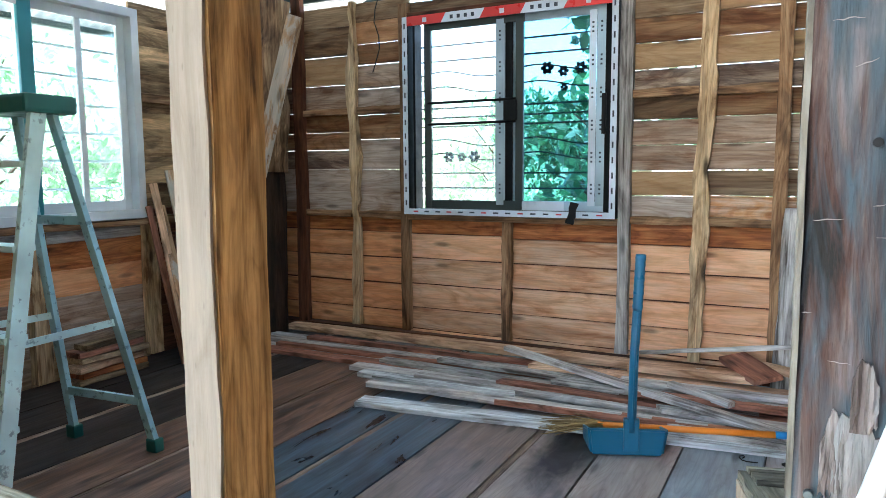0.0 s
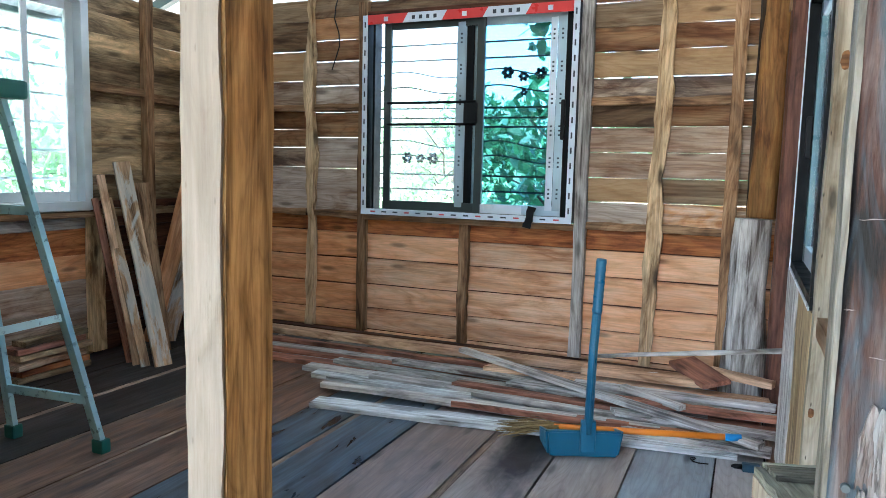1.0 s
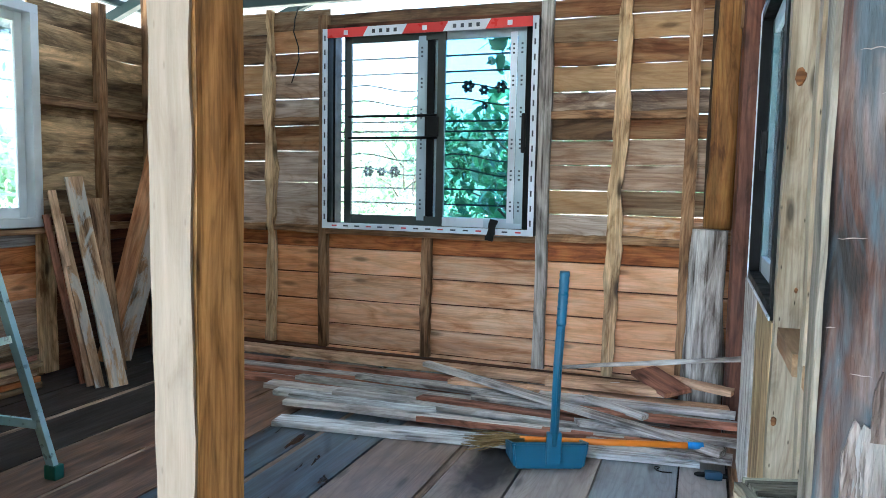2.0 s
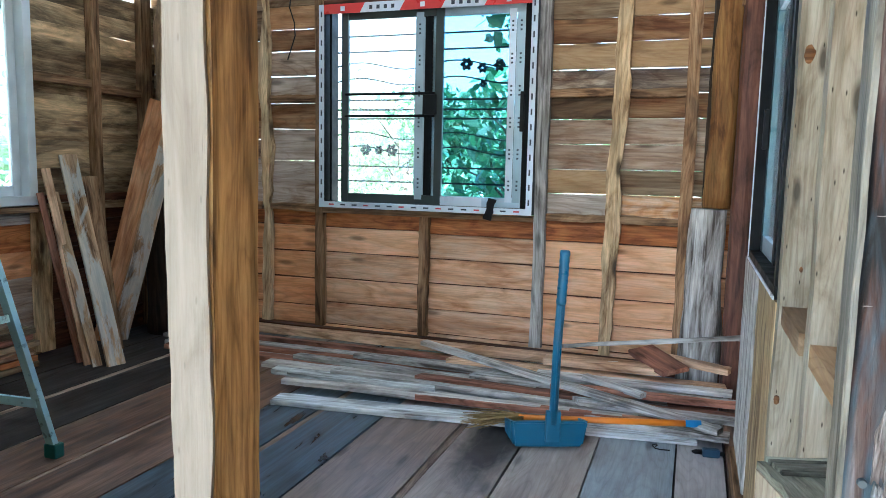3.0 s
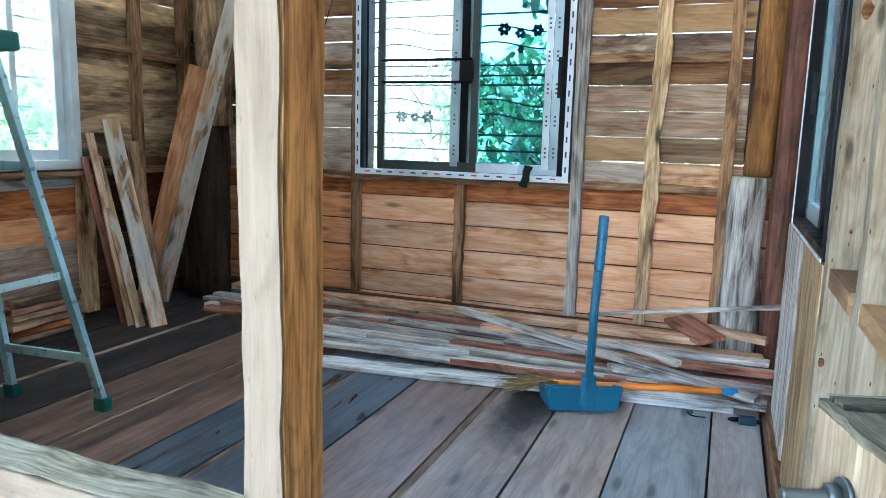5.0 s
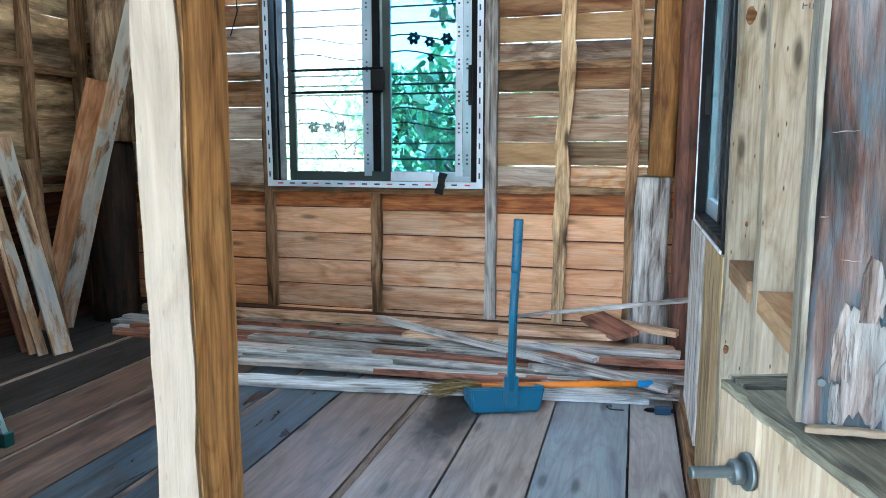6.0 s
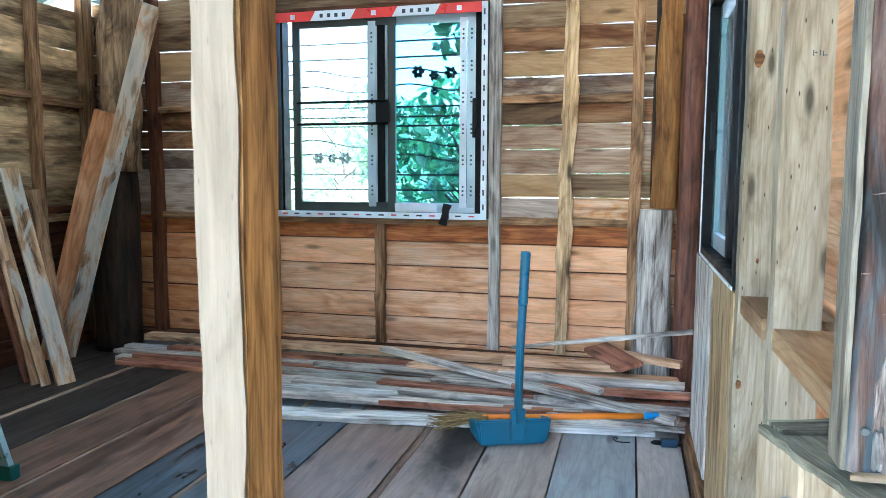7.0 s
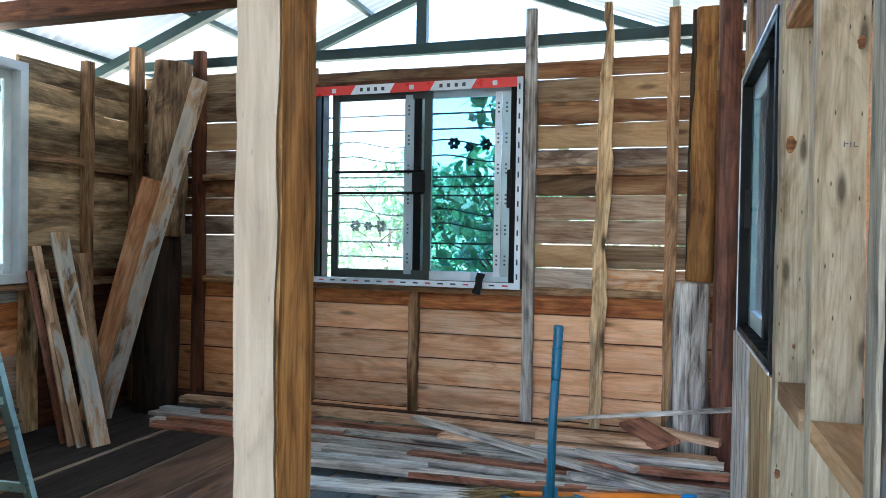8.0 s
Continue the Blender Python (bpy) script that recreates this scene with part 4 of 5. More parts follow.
part("rod", bm_tube([(0.01 - 0.0022 * k, 0, 0) for k in range(27)], [0.0045 + 0.0006 * (k % 2) for k in range(27)], 10), M_STEEL, bolt)
part("nut", bm_tube([(-0.006, 0, 0), (-0.015, 0, 0)], 0.010, 6), M_STEEL, bolt)
part("washer", bm_tube([(0.0, 0, 0), (-0.004, 0, 0)], 0.015, 16), M_STEEL, bolt)
old = thing("old_post", "dark old reused post with scratches and one bleached face", "post", at=(1.470, 0.944, 0.79))


def ridge_at(z):
    return 0.054 + 0.004 * noise.noise(Vector((14.8, 5.2, z * 5))) + 0.010 * z


def bm_hewn(height, width, depth, seed):
    """An old hewn post along Z, its weathered front towards -Y: a ridge and a groove run up it beside many small checks."""
    off = Vector((seed * 3.7, seed * 1.3, 0))
    prof = [(0.0, depth), (0.0, depth * 0.55), (0.0, depth * 0.2), (0.002, 0.004)] + [(0.005 + (width - 0.01) * k / 44, 0.0) for k in range(45)] + [(width - 0.001, 0.005), (width, depth)]
    bm = bmesh.new()
    rings = []
    n = 190
    for i in range(n + 1):
        z = height * (i / n) ** 1.5
        ridge = ridge_at(z)
        ring = []
        for x, y in prof:
            front = y < 0.01
            dy = 0.0016 * noise.noise(off + Vector((x * 60, 0, z * 6))) + 0.0009 * noise.noise(off + Vector((x * 240, 3, z * 14)))
            if front:
                dy -= 0.0045 * math.exp(-((x - ridge) / 0.004) ** 2)
                dy += 0.0040 * math.exp(-((x - ridge + 0.010) / 0.003) ** 2)
            dx = 0.0022 * noise.noise(off + Vector((7, y * 40, z * 9))) if x < 0.003 else 0.0
            ring.append(bm.verts.new((x + dx, y + dy, z)))
        rings.append(ring)
    m = len(prof)
    for a, b in zip(rings, rings[1:]):
        for k in range(m):
            f = bm.faces.new((a[k], a[(k + 1) % m], b[(k + 1) % m], b[k]))
            f.smooth = True
    bm.faces.new(rings[0][::-1])
    bm.faces.new(rings[-1])
    bmesh.ops.recalc_face_normals(bm, faces=bm.faces)
    return bm


def bm_flake(width, height, thick, seed, cols=14):
    """A ragged plate of bleached wood standing on the XZ plane, thick towards -Y."""
    r = random.Random(seed)
    bm = bmesh.new()
    tops, lows = [], []
    a, b = 0.85, 0.05
    for k in range(cols + 1):
        a = min(1.0, max(0.5, a + r.uniform(-0.07, 0.07)))
        b = min(0.25, max(0.0, b + r.uniform(-0.07, 0.07)))
        tops.append(a * height * (1 - 0.25 * abs(2 * k / cols - 0.9) ** 2))
        lows.append(b * height)
    rows = 10
    grid = [[bm.verts.new((width * k / cols + r.uniform(-0.3, 0.3) * width / cols, -thick * (0.75 + 0.5 * noise.noise(Vector((k * 0.5, j * 0.35, seed)))), lows[k] + (tops[k] - lows[k]) * j / rows)) for k in range(cols + 1)] for j in range(rows + 1)]
    for j in range(rows):
        for k in range(cols):
            bm.faces.new((grid[j][k], grid[j][k + 1], grid[j + 1][k + 1], grid[j + 1][k]))
    edge = grid[0] + [g[-1] for g in grid[1:]] + grid[-1][-2::-1] + [g[0] for g in grid[-2:0:-1]]
    back = [bm.verts.new((v.co.x, 0.001, v.co.z)) for v in edge]
    for k in range(len(edge)):
        q = (k + 1) % len(edge)
        bm.faces.new((edge[k], back[k], back[q], edge[q]))
    bm.faces.new(back)
    bmesh.ops.recalc_face_normals(bm, faces=bm.faces)
    return bm


part("timber", bm_hewn(1.9, 0.20, 0.037, 4), M_OLDPOST, old)
_p = part("bleached_side", bm_board(1.9, 0.033, 0.004, 83, 0.0016, 60), M_BLEACH, old, "bleached grey-white side")
_p.matrix_basis = along((-0.0015, 0.021, 0), (-0.0015, 0.021, 1.9), (0, 1, 0))
part("ridge", bm_tube([(ridge_at(k * 0.019), -0.0026, k * 0.019) for k in range(100)], [0.0044 + 0.0020 * noise.noise(Vector((k * 0.9, 0, 3))) for k in range(100)], 8), M_RIDGE, old, "pale weathered ridge")
for k, (x, z, w, h) in enumerate(((0.022, -0.002, 0.030, 0.105), (0.015, 0.028, 0.013, 0.060), (0.042, -0.002, 0.021, 0.062), (0.030, 0.075, 0.014, 0.052), (0.050, 0.04, 0.006, 0.09), (0.016, 0.004, 0.006, 0.03))):
    _p = part("flake", bm_flake(w, h, 0.0028 + 0.0004 * k, 120 + k), M_FLAKE, old, "flaking whitish splinter")
    _p.matrix_basis = pose(x, -0.0005, z)
rng = random.Random(31)
for k in range(22):
    x, z, a, l = rng.uniform(0.0, 0.075), rng.uniform(0.10, 0.5), rng.uniform(-0.25, 0.35), rng.choice((0.006, 0.009, 0.012, 0.016, 0.028))
    pts = [(x + l * u / 6 * math.cos(a), -0.0022, z + l * u / 6 * math.sin(a) + rng.uniform(-0.03, 0.06) * l) for u in range(7)]
    part("scratch", bm_tube(pts, [0.0001, 0.0002, 0.0004, 0.0004, 0.0003, 0.0002, 0.0001], 5), M_SCRATCH, old)
part("nail", bm_tube([(0.036, 0.0, 0.245), (0.036, -0.0035, 0.245)], 0.0028, 10), M_RUBBER, old)
part("nail", bm_tube([(0.010, 0.002, 0.032), (0.010, -0.0040, 0.032)], [0.0032, 0.0026], 12), M_STEEL, old, "worn steel nail head")
_p = part("wedge", bm_board(0.05, 0.009, 0.004, 141, 0.001, 8, chip=0.006), M_PALE, old, "fresh sliver under the post")
_p.matrix_basis = along((0.004, -0.005, 0.0), (0.054, -0.003, 0.0), (0, 1, 0))

pipe = thing("pipe", "thin white plastic pipe leaning on the old post", "pipe", at=(1.0401, 0.384, -0.55))
part("tube", bm_tube([(0, 0, 0), (0.4549, 0.416, 1.41), (0.5952, 0.5445, 1.845)], 0.0048, 12), M_ALU_WHITE, pipe)

# ---- roof ----
RX, RZ, SL = -0.06, 2.86, 0.38
roof = thing("roof", "corrugated roof sheets on dark painted trusses", "roof", kind="structure")


def bm_corrugated(side):
    bm = bmesh.new()
    # the stretch forward of the doorway is unseen, added to keep sky light off the post
    n = int((5.25 + 2.6) / 0.0125)
    rows = []
    for u in (0.0, 1.0, 2.0, 2.75):
        rows.append([bm.verts.new((RX + side * u, -2.6 + 0.0125 * k, RZ + 0.075 - SL * u + 0.009 * math.sin(k * math.pi / 3))) for k in range(n)])
    for a, b in zip(rows, rows[1:]):
        for k in range(n - 1):
            bm.faces.new((a[k], a[k + 1], b[k + 1], b[k])).smooth = True
    return bm


for side in (-1, 1):
    part("roof_sheet", bm_corrugated(side), M_SHEET, roof)
    for y in (4.08, 5.15, 1.4, -1.2, -2.5):
        stick("rafter", (RX, y, RZ), (RX + side * 2.6, y, RZ - SL * 2.6), 0.06, 0.05, (0, 0, 1), M_TRUSS, roof, wav=0.0)
    for u in (0.7, 1.4, 2.05, 2.6):
        stick("purlin", (RX + side * u, -2.58, RZ + 0.046 - SL * u), (RX + side * u, 5.2, RZ + 0.046 - SL * u), 0.035, 0.035, (0, 0, 1), M_TRUSS, roof, wav=0.0)
stick("tie", (-1.9, 4.12, 2.08), (1.75, 4.12, 2.08), 0.06, 0.05, (0, 0, 1), M_TRUSS, roof, wav=0.0)
stick("king_post", (0.0, 4.12, 2.11), (0.0, 4.12, 2.83), 0.06, 0.05, (1, 0, 0), M_TRUSS, roof, wav=0.0)

# ---- ladder ----
ladder = thing("step_ladder", "paint-spattered aluminium step ladder with green feet", "ladder", at=(-0.84, 1.93, 0))


def rail_of(p0, p1, w, t, wide, m):
    return stick("rail", p0, p1, w, t, wide, m, ladder, wav=0.0, segs=4)


TOPZ = 1.24
REAR = ((0.20, 0.28), (-0.20, 0.24))
FRONT = ((0.24, -0.31), (-0.24, -0.35))
for (x, y) in REAR:
    r = rail_of((x, y, 0.03), (x * 0.45, 0.03, TOPZ), 0.035, 0.022, (1, 0, 0), M_LADDER_SHADED)
    f = part("foot", bm_box(-0.026, 0.026, -0.02, 0.02, 0, 0.05, 0.006), M_TEAL, r, "green plastic foot")
    f.matrix_basis = r.matrix_basis.inverted() @ pose(x, y, 0)
for (x, y) in FRONT:
    r = rail_of((x, y, 0.03), (x * 0.5, -0.03, TOPZ), 0.05, 0.025, (0, 1, 0), M_LADDER)
    f = part("foot", bm_box(-0.022, 0.022, -0.03, 0.03, 0, 0.05, 0.006), M_TEAL, r, "green plastic foot")
    f.matrix_basis = r.matrix_basis.inverted() @ pose(x, y, 0)


def on_leg(p, z, k, yt):
    u = z / TOPZ
    return Vector((p[0] * (1 - u) + p[0] * k * u, p[1] * (1 - u) + yt * u, z))


for z in (0.20, 0.86):
    a, b = on_leg(REAR[0], z, 0.45, 0.03), on_leg(REAR[1], z, 0.45, 0.03)
    stick("cross_bar", a, b, 0.03, 0.016, (0, 0, 1), M_LADDER_SHADED, ladder, wav=0)
for z in (0.25, 0.52, 0.79, 1.05):
    a, b = on_leg(FRONT[0], z, 0.5, -0.03), on_leg(FRONT[1], z, 0.5, -0.03)
    stick("step", a, b, 0.075, 0.02, (0, 1, 0), M_LADDER, ladder, wav=0)
for i in (0, 1):
    stick("spreader", on_leg(REAR[i], 0.50, 0.45, 0.03), on_leg(FRONT[i], 0.50, 0.5, -0.03), 0.025, 0.005, (0, 0, 1), M_LADDER, ladder, wav=0)
part("top_cap", bm_box(-0.15, 0.15, -0.09, 0.09, TOPZ - 0.03, TOPZ + 0.03, 0.012), M_TEAL, ladder, "green plastic top cap")

# ---- leaning boards ----
G = "boards leaning in the corner"
for p0, p1, w, t, m, lab in (((-1.48, 3.12, 0), (-1.70, 3.12, 0.84), 0.034, 0.02, M_PILE_RED, "narrow dark red batten leaning on the wall"), ((-1.41, 3.10, 0), (-1.69, 3.15, 0.96), 0.036, 0.02, M_PILE_TAN, "narrow tan board leaning on the wall"),
                             ((-1.35, 3.10, 0), (-1.67, 3.17, 0.84), 0.045, 0.02, M_LEAN, "grey-brown board leaning on the wall"), ((-1.28, 3.15, 0), (-1.66, 3.26, 1.03), 0.085, 0.022, M_LEAN, "wide grey-tan board leaning on the wall"),
                             ((-1.5, 3.36, 0), (-1.68, 3.4, 0.92), 0.10, 0.02, M_STUD, "brown board leaning behind the others")):
    tagged(stick("leaning_board", p0, p1, w, t, (0.35, 0.9, 0.2), m, None, wav=0.002), lab, "board", G)
for p0, p1, w, m, lab in (((-1.655, 3.56, 0), (-1.13, 3.69, 1.88), 0.09, M_LEAN, "long weathered board leaning on the corner post"), ((-1.715, 3.50, 0), (-1.445, 3.69, 1.34), 0.10, M_WALL_DEEP, "brown board leaning on the corner post"),
                          ((-1.70, 3.58, 0), (-1.26, 3.73, 1.58), 0.075, M_STUD_TAN, "tan board leaning on the corner post")):
    tagged(stick("leaning_board", p0, p1, w, 0.024, (0.77, 0.63, 0), m, None, wav=0.002), lab, "board", G)

# ---- lumber pile ----
G = "boards stacked along the wall"
PILE = [(-1.35, 3.87, 1.22, 3.90, 0.09, 0.035, 0.075, M_PILE_TAN), (-1.42, 3.74, 1.45, 3.76, 0.10, 0.022, 0.012, M_PILE), (-1.38, 3.63, 1.5, 3.64, 0.09, 0.022, 0.012, M_PILE), (-1.30, 3.54, 1.5, 3.55, 0.08, 0.022, 0.012, M_PILE_RED),
        (-1.42, 3.77, 0.9, 3.74, 0.06, 0.02, 0.036, M_PILE_LIGHT), (-1.40, 3.68, 1.1, 3.71, 0.07, 0.02, 0.034, M_PILE), (-1.25, 3.60, 0.85, 3.66, 0.05, 0.02, 0.034, M_PILE_RED), (-1.1, 3.72, 1.05, 3.77, 0.05, 0.022, 0.058, M_PILE_RED),
        (-0.60, 3.46, 1.55, 3.50, 0.09, 0.022, 0.012, M_PILE), (-0.50, 3.36, 1.5, 3.40, 0.07, 0.025, 0.013, M_PILE_LIGHT), (-0.37, 3.26, 1.52, 3.31, 0.08, 0.024, 0.013, M_PILE), (-0.33, 3.17, 1.2, 3.27, 0.05, 0.022, 0.036, M_PILE),
        (-0.27, 2.99, 1.42, 3.20, 0.10, 0.022, 0.013, M_PILE_LIGHT), (-0.38, 3.27, 0.35, 3.30, 0.06, 0.02, 0.037, M_PILE_LIGHT), (-0.2, 3.38, 1.45, 3.33, 0.05, 0.02, 0.037, M_PILE), (0.28, 3.20, 1.30, 3.26, 0.05, 0.022, 0.036, M_PILE_RED),
        (0.2, 3.46, 1.58, 3.44, 0.06, 0.022, 0.036, M_PILE_RED), (-0.5, 3.55, 1.3, 3.47, 0.05, 0.022, 0.036, M_PILE), (-0.2, 3.62, 1.55, 3.55, 0.06, 0.022, 0.058, M_PILE), (0.45, 3.52, 1.58, 3.53, 0.07, 0.022, 0.06, M_PILE),
        (0.3, 3.66, 1.56, 3.68, 0.08, 0.022, 0.08, M_PILE_TAN), (0.75, 3.58, 1.58, 3.60, 0.06, 0.022, 0.084, M_PILE), (0.85, 3.44, 1.57, 3.46, 0.05, 0.022, 0.08, M_PILE_RED), (0.95, 3.34, 1.56, 3.32, 0.06, 0.02, 0.058, M_PILE), (1.0, 3.22, 1.55, 3.20, 0.08, 0.02, 0.036, M_GREY)]
for x0, y0, x1, y1, w, t, z, m in PILE:
    tagged(stick("lumber_board", (x0, y0, z), (x1, y1, z + 0.002), w, t, (0, 1, 0), m, None, wav=0.004, segs=16, chip=0.02), {M_PILE: "long grey weathered board in the lumber pile", M_PILE_RED: "dark red-brown rough board in the lumber pile", M_PILE_TAN: "tan sawn board on the lumber pile", M_GREY: "bleached grey board in the lumber pile", M_PILE_LIGHT: "pale silvery board in the lumber pile"}[m], "board", G)
tagged(stick("cross_board", (0.10, 3.80, 0.11), (1.51, 3.15, 0.075), 0.055, 0.022, (0, 1, 0), M_PILE, None, wav=0.003), "narrow grey batten lying askew on the pile", "board", G)
tagged(stick("cross_board", (0.96, 3.55, 0.105), (1.22, 3.40, 0.095), 0.04, 0.022, (0, 1, 0), M_PILE, None, wav=0.003), "short pale batten lying askew on the pile", "board", G)
tagged(stick("cut_board", (0.75, 3.70, 0.12), (1.28, 3.68, 0.13), 0.08, 0.03, (0, 1, 0), M_PILE_TAN, None), "tan cut board end on the pile", "board", G)
tagged(stick("cut_board", (1.17, 3.88, 0.17), (1.34, 3.62, 0.15), 0.13, 0.022, (1, 0, 0.1), M_PILE_RED, None), "dark red-brown offcut on the pile", "board", G)
tagged(stick("cut_board", (1.30, 3.80, 0.16), (1.56, 3.72, 0.15), 0.05, 0.03, (0, 1, 0), M_PILE_TAN, None), "pale split offcut on the pile", "board", G)
tagged(stick("long_batten", (0.75, 3.93, 0.13), (1.58, 3.45, 0.36), 0.02, 0.015, (0, 0, 1), M_GREY, None), "thin grey batten propped across the corner", "batten", G)

G = "short boards stacked by the side wall"
for k, (y0, y1, z, w, m) in enumerate(((2.58, 2.98, 0.018, 0.12, M_SIDE), (2.60, 2.97, 0.05, 0.11, M_WALL_RED), (2.57, 2.95, 0.085, 0.12, M_PILE_TAN), (2.60, 2.99, 0.12, 0.10, M_SIDE), (2.58, 2.96, 0.155, 0.11, M_PILE_RED), (2.62, 2.97, 0.185, 0.09, M_SIDE))):
    tagged(stick("short_board", (-1.64 + 0.008 * (k % 3), y0, z), (-1.65 + 0.008 * (k % 2), y1, z), w, 0.027, (1, 0, 0), m, None, wav=0.004), "short rough board in a low stack on the floor", "board", G)
wire = thing("wire", "thin dark wire hanging down the board wall", "wire", at=(-0.78, 3.96, 1.98))
part("strand", bm_tube([(0.0, 0.04, 0.02), (0.004, 0.0, -0.05), (-0.004, 0.0, -0.12), (0.025, 0.0, -0.20), (0.03, 0.0, -0.27), (0.005, 0.0, -0.34), (-0.018, 0.0, -0.40)], 0.0035, 6), M_RUBBER, wire)

# ---- dustpan and broom ----
pan = thing("dustpan", "blue plastic long-handled dustpan standing on the floor", "dustpan", at=(0.90, 3.02, 0))
pan.matrix_world = pose(0.901, 2.981, 0.0, 0, 0, 22)


def bm_pan():
    """A scoop: open at the back, tall at the front, walls tapering."""
    bm = bmesh.new()
    ring = []
    for s, t in ((1.0, 0.0), (0.93, 0.003)):
        o = []
        for (x, y, z) in ((-0.141, -0.068, 0.108), (0.141, -0.068, 0.108), (0.145, 0.09, 0.066), (-0.145, 0.09, 0.066), (-0.127, -0.055, 0.004), (0.127, -0.055, 0.004), (0.14, 0.10, 0.004), (-0.14, 0.10, 0.004)):
            o.append(bm.verts.new((x * s, y * s, z + (t if z < 0.05 else 0))))
        ring.append(o)
    a, b = ring
    for f in ((0, 1, 5, 4), (1, 2, 6, 5), (3, 0, 4, 7), (4, 5, 6, 7)):
        bm.faces.new([a[i] for i in f])
        bm.faces.new([b[i] for i in f][::-1])
    for i, j in ((0, 1), (1, 2), (2, 6), (6, 7), (7, 3), (3, 0)):
        bm.faces.new((a[i], b[i], b[j], a[j]))
    bmesh.ops.recalc_face_normals(bm, faces=bm.faces)
    bmesh.ops.bevel(bm, geom=bm.edges[:], offset=0.009, segments=3, affect="EDGES")
    return bm


part("scoop", bm_pan(), M_PAN, pan)
part("bracket", bm_box(-0.017, 0.037, -0.084, -0.060, 0.03, 0.15, 0.006), M_PAN, pan)
_p = part("handle", bm_tube([(0.010, -0.072, 0.10), (0.014, -0.078, 0.40), (0.019, -0.085, 0.54)], 0.0155, 14), M_PAN, pan)
part("flute", bm_tube([(0.012, -0.0885, 0.16), (0.015, -0.0940, 0.40), (0.019, -0.1005, 0.535)], 0.004, 8), M_PAN, _p)
part("grip", bm_tube([(0.019 + 0.0004 * k, -0.085 - 0.0004 * k, 0.54 + 0.012 * k) for k in range(17)], [0.0165 + 0.0015 * (k % 2) for k in range(17)], 14), M_PAN, _p, "ribbed grip")
broom = thing("broom", "straw broom with an orange handle lying on the floor", "broom", at=(0.55, 3.10, 0.03))
broom.matrix_world = along((0.56, 3.05, 0.035), (1.425, 3.165, 0.085), (0, 1, 0))
_p = part("handle", bm_tube([(-0.22, 0, 0), (0.40, 0, 0)], 0.012, 10), M_ORANGE_P, broom)
part("end_cap", bm_tube([(0.40, 0, 0), (0.455, 0, 0)], 0.0135, 10), M_BLUE_CAP, _p, "blue plastic end cap")
bms = []
rng = random.Random(9)
for k in range(90):
    y, z, l = rng.gauss(0, 0.03), rng.gauss(0, 0.008), rng.uniform(0.14, 0.24)
    bms.append(bm_tube([(-0.20, y * 0.2, z * 0.6), (-0.22 - l * 0.5, y, z), (-0.22 - l, y * 1.6, z - 0.012)], [0.002, 0.002, 0.0012], 4))
part("bristles", merge(*bms), M_STRAW, broom, "straw bristles")
tool = thing("power_tool", "small dark blue and black tool on the floor", "tool", at=(1.485, 3.08, 0.0))
tool.matrix_world = pose(1.485, 3.08, 0.0, 0, 0, 10) @ Matrix.Scale(0.6, 4)
part("body", bm_box(-0.06, 0.04, -0.025, 0.025, 0.0, 0.05, 0.012), M_NAVY, tool)
part("nose", bm_tube([(-0.06, 0, 0.025), (-0.10, 0, 0.025), (-0.12, 0, 0.025)], [0.016, 0.014, 0.006], 10), M_RUBBER, tool)
part("handle", bm_box(0.0, 0.07, -0.015, 0.015, 0.01, 0.035, 0.008), M_RUBBER, tool)


scrap = part("paper_scrap", bm_log(0.045, 0.018, 0.014, 44, lumps=0.4, sides=8, rings_n=5), M_ALU_WHITE, None)
scrap.matrix_world = pose(1.06, 3.72, 0.125, 0, 0, 20)
tagged(scrap, "small crumpled white scrap on the lumber", "scrap")
curl = part("wire_scrap", bm_tube([(0.02 * math.cos(k * 0.7) + 0.006 * k, 0.02 * math.sin(k * 0.7), 0.004 + 0.001 * (k % 3)) for k in range(10)], 0.0022, 6), M_RUBBER, None)
curl.matrix_world = pose(1.27, 3.10, 0.0, 0, 0, -20)
tagged(curl, "short curl of black wire on the floor", "wire")


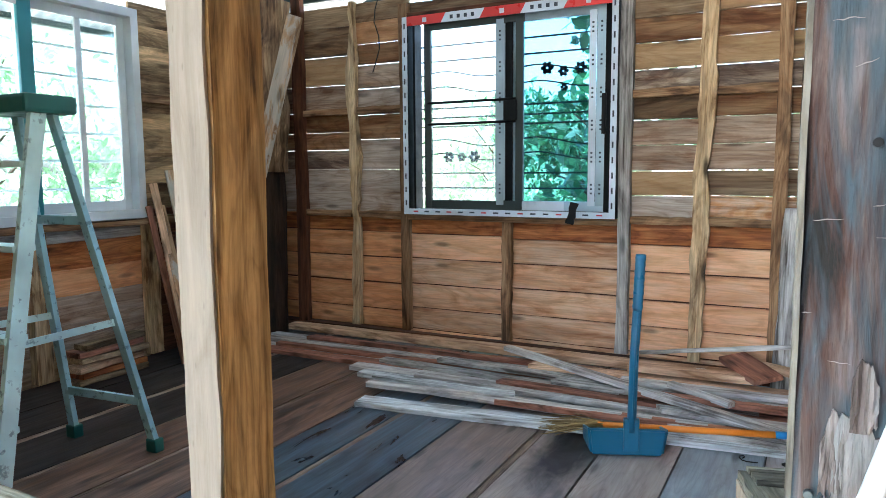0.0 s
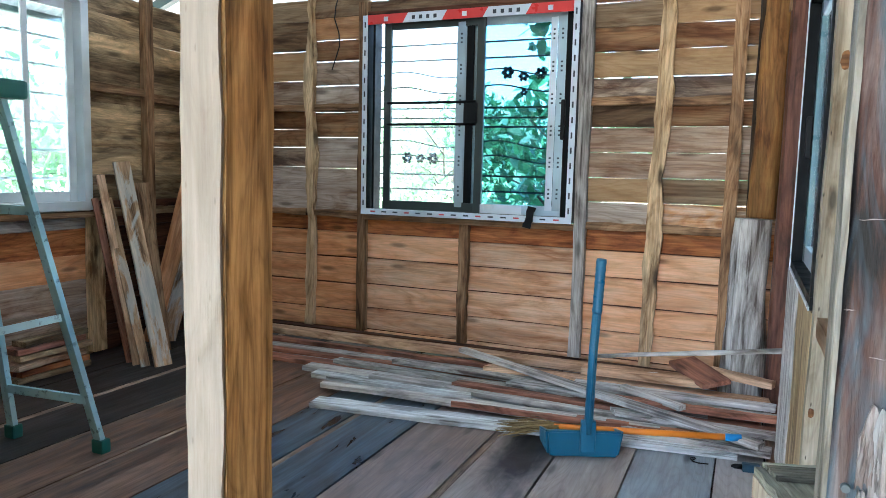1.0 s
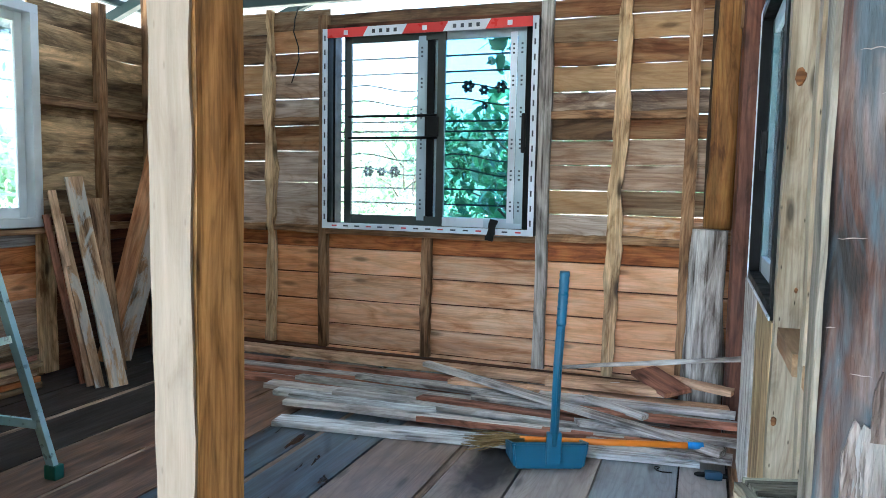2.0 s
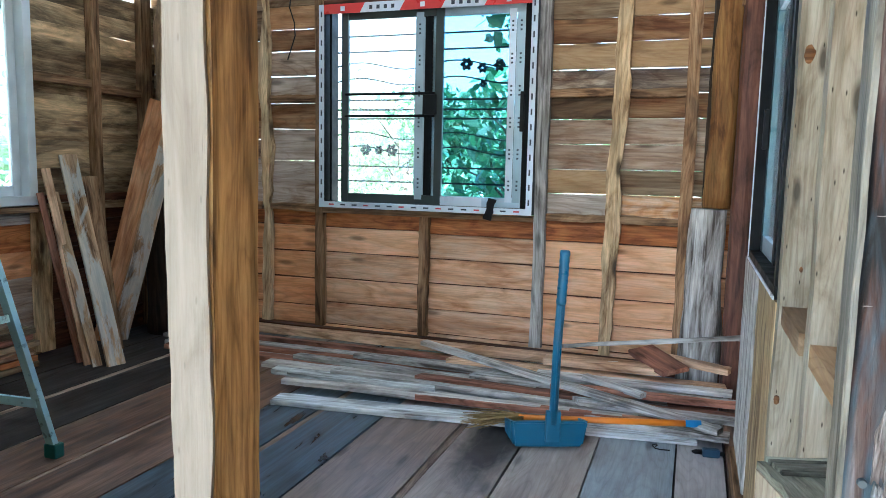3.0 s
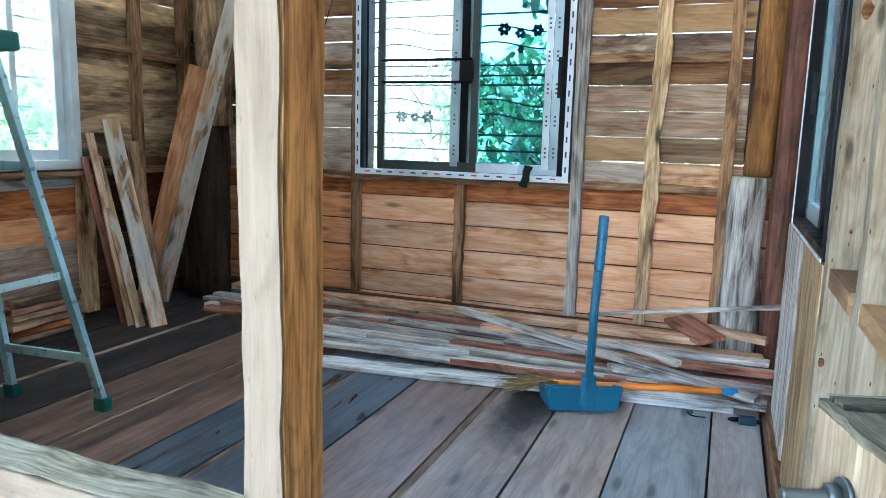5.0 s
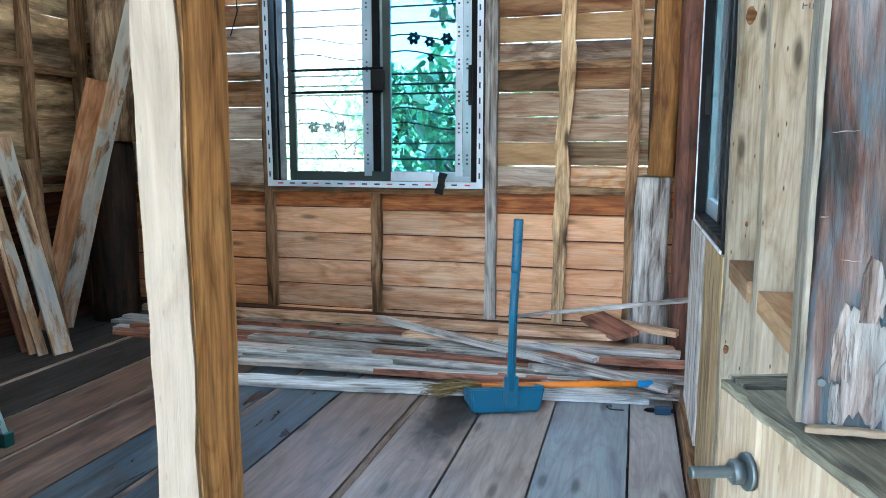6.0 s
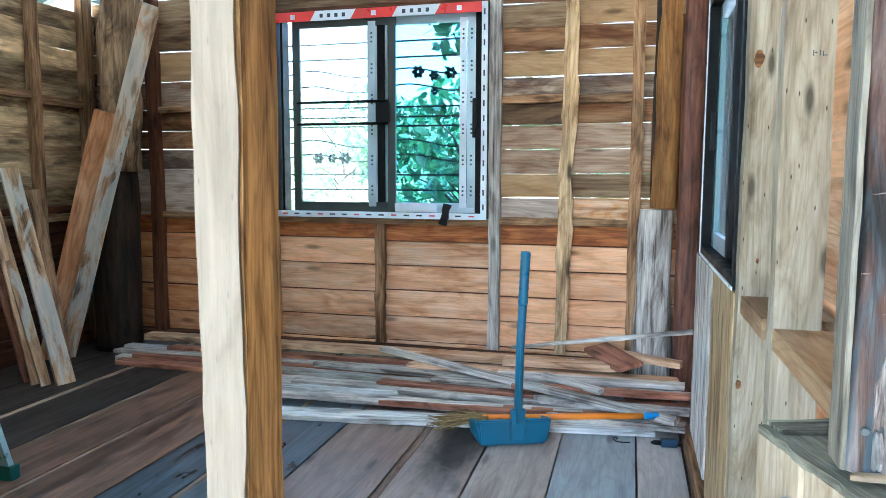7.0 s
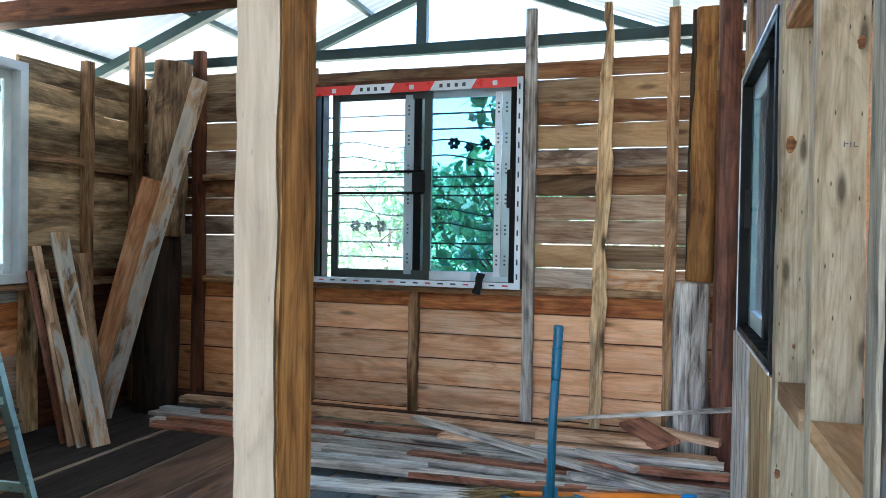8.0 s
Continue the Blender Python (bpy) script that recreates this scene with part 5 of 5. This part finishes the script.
# ---- trees outside ----
def leaves(name, centers, n, size, material, parent, seed, flat=0.5):
    """Many pointed leaves in clumps round centers (x, y, z, radius)."""
    r = np.random.default_rng(seed)
    idx = r.integers(0, len(centers), n)
    c = np.array(centers)[idx]
    d = r.normal(size=(n, 3))
    d /= np.linalg.norm(d, axis=1)[:, None]
    p = c[:, :3] + d * (c[:, 3] * r.uniform(0.3, 1.0, n) ** 0.6)[:, None]
    a = r.normal(size=(n, 3)) + np.array((0, 0, -0.5))
    a /= np.linalg.norm(a, axis=1)[:, None]
    b = np.cross(a, r.normal(size=(n, 3)))
    b /= np.linalg.norm(b, axis=1)[:, None]
    s = size * r.uniform(0.6, 1.3, n)[:, None]
    v = np.stack([p - a * s, p - a * s * 0.4 + b * s * 0.36, p + a * s * 0.35 + b * s * 0.34, p + a * s, p + a * s * 0.35 - b * s * 0.34, p - a * s * 0.4 - b * s * 0.36], 1).reshape(-1, 3)
    me = bpy.data.meshes.new(name)
    me.from_pydata(v.tolist(), [], np.arange(6 * n).reshape(-1, 6).tolist())
    me.materials.append(material)
    ob = new(name, me)
    ob.parent = parent
    return ob


def tree(x, y, height, spread, n, size, mat, seed, label, base=0.35):
    r = random.Random(seed)
    t = thing("tree", label, "tree", "trees outside", at=(x, y, -0.55))
    part("trunk", bm_tube([(0, 0, 0), (r.uniform(-.1, .1), 0, height * 0.4), (r.uniform(-.2, .2), r.uniform(-.2, .2), height * 0.9)], [0.07, 0.035, 0.012], 8), M_BARK, t)
    cs = []
    for k in range(12):
        a, u = r.uniform(0, 6.28), r.uniform(base, 1.0)
        rad = spread * r.uniform(0.3, 1.0)
        q = (math.cos(a) * rad, math.sin(a) * rad, height * u)
        part("limb", bm_tube([(0, 0, height * u * 0.75), (q[0] * 0.5, q[1] * 0.5, height * u * 0.93), q], [0.014, 0.010, 0.005], 6), M_BARK, t)
        cs.append((*q, spread * r.uniform(0.3, 0.55)))
    leaves("crown", cs, n, size, mat, t, seed)
    return t


tree(0.10, 5.9, 2.75, 0.66, 520, 0.075, M_LEAF, 21, "large-leaved tree close to the window", 0.45)
tree(-0.35, 6.9, 1.55, 0.75, 4000, 0.04, M_LEAF_B, 25, "low bright green bush", 0.1)
tree(-1.1, 9.3, 2.3, 1.0, 6000, 0.055, M_LEAF, 22, "leafy green tree behind the house", 0.1)
tree(-2.9, 10.5, 2.5, 1.3, 5000, 0.055, M_LEAF_B, 23, "bright green bushy tree", 0.1)
tree(-4.2, 11.5, 2.6, 1.4, 5000, 0.06, M_LEAF_B, 24, "bright green bushy tree", 0.1)
tree(0.6, 9.5, 2.4, 1.2, 5000, 0.055, M_LEAF, 28, "leafy green tree behind the house", 0.1)
tree(-5.5, 4.5, 2.6, 1.3, 4000, 0.06, M_LEAF_B, 26, "green tree beside the house", 0.1)
tree(-6.0, 2.2, 2.3, 1.3, 4000, 0.06, M_LEAF_B, 27, "green tree beside the house", 0.1)
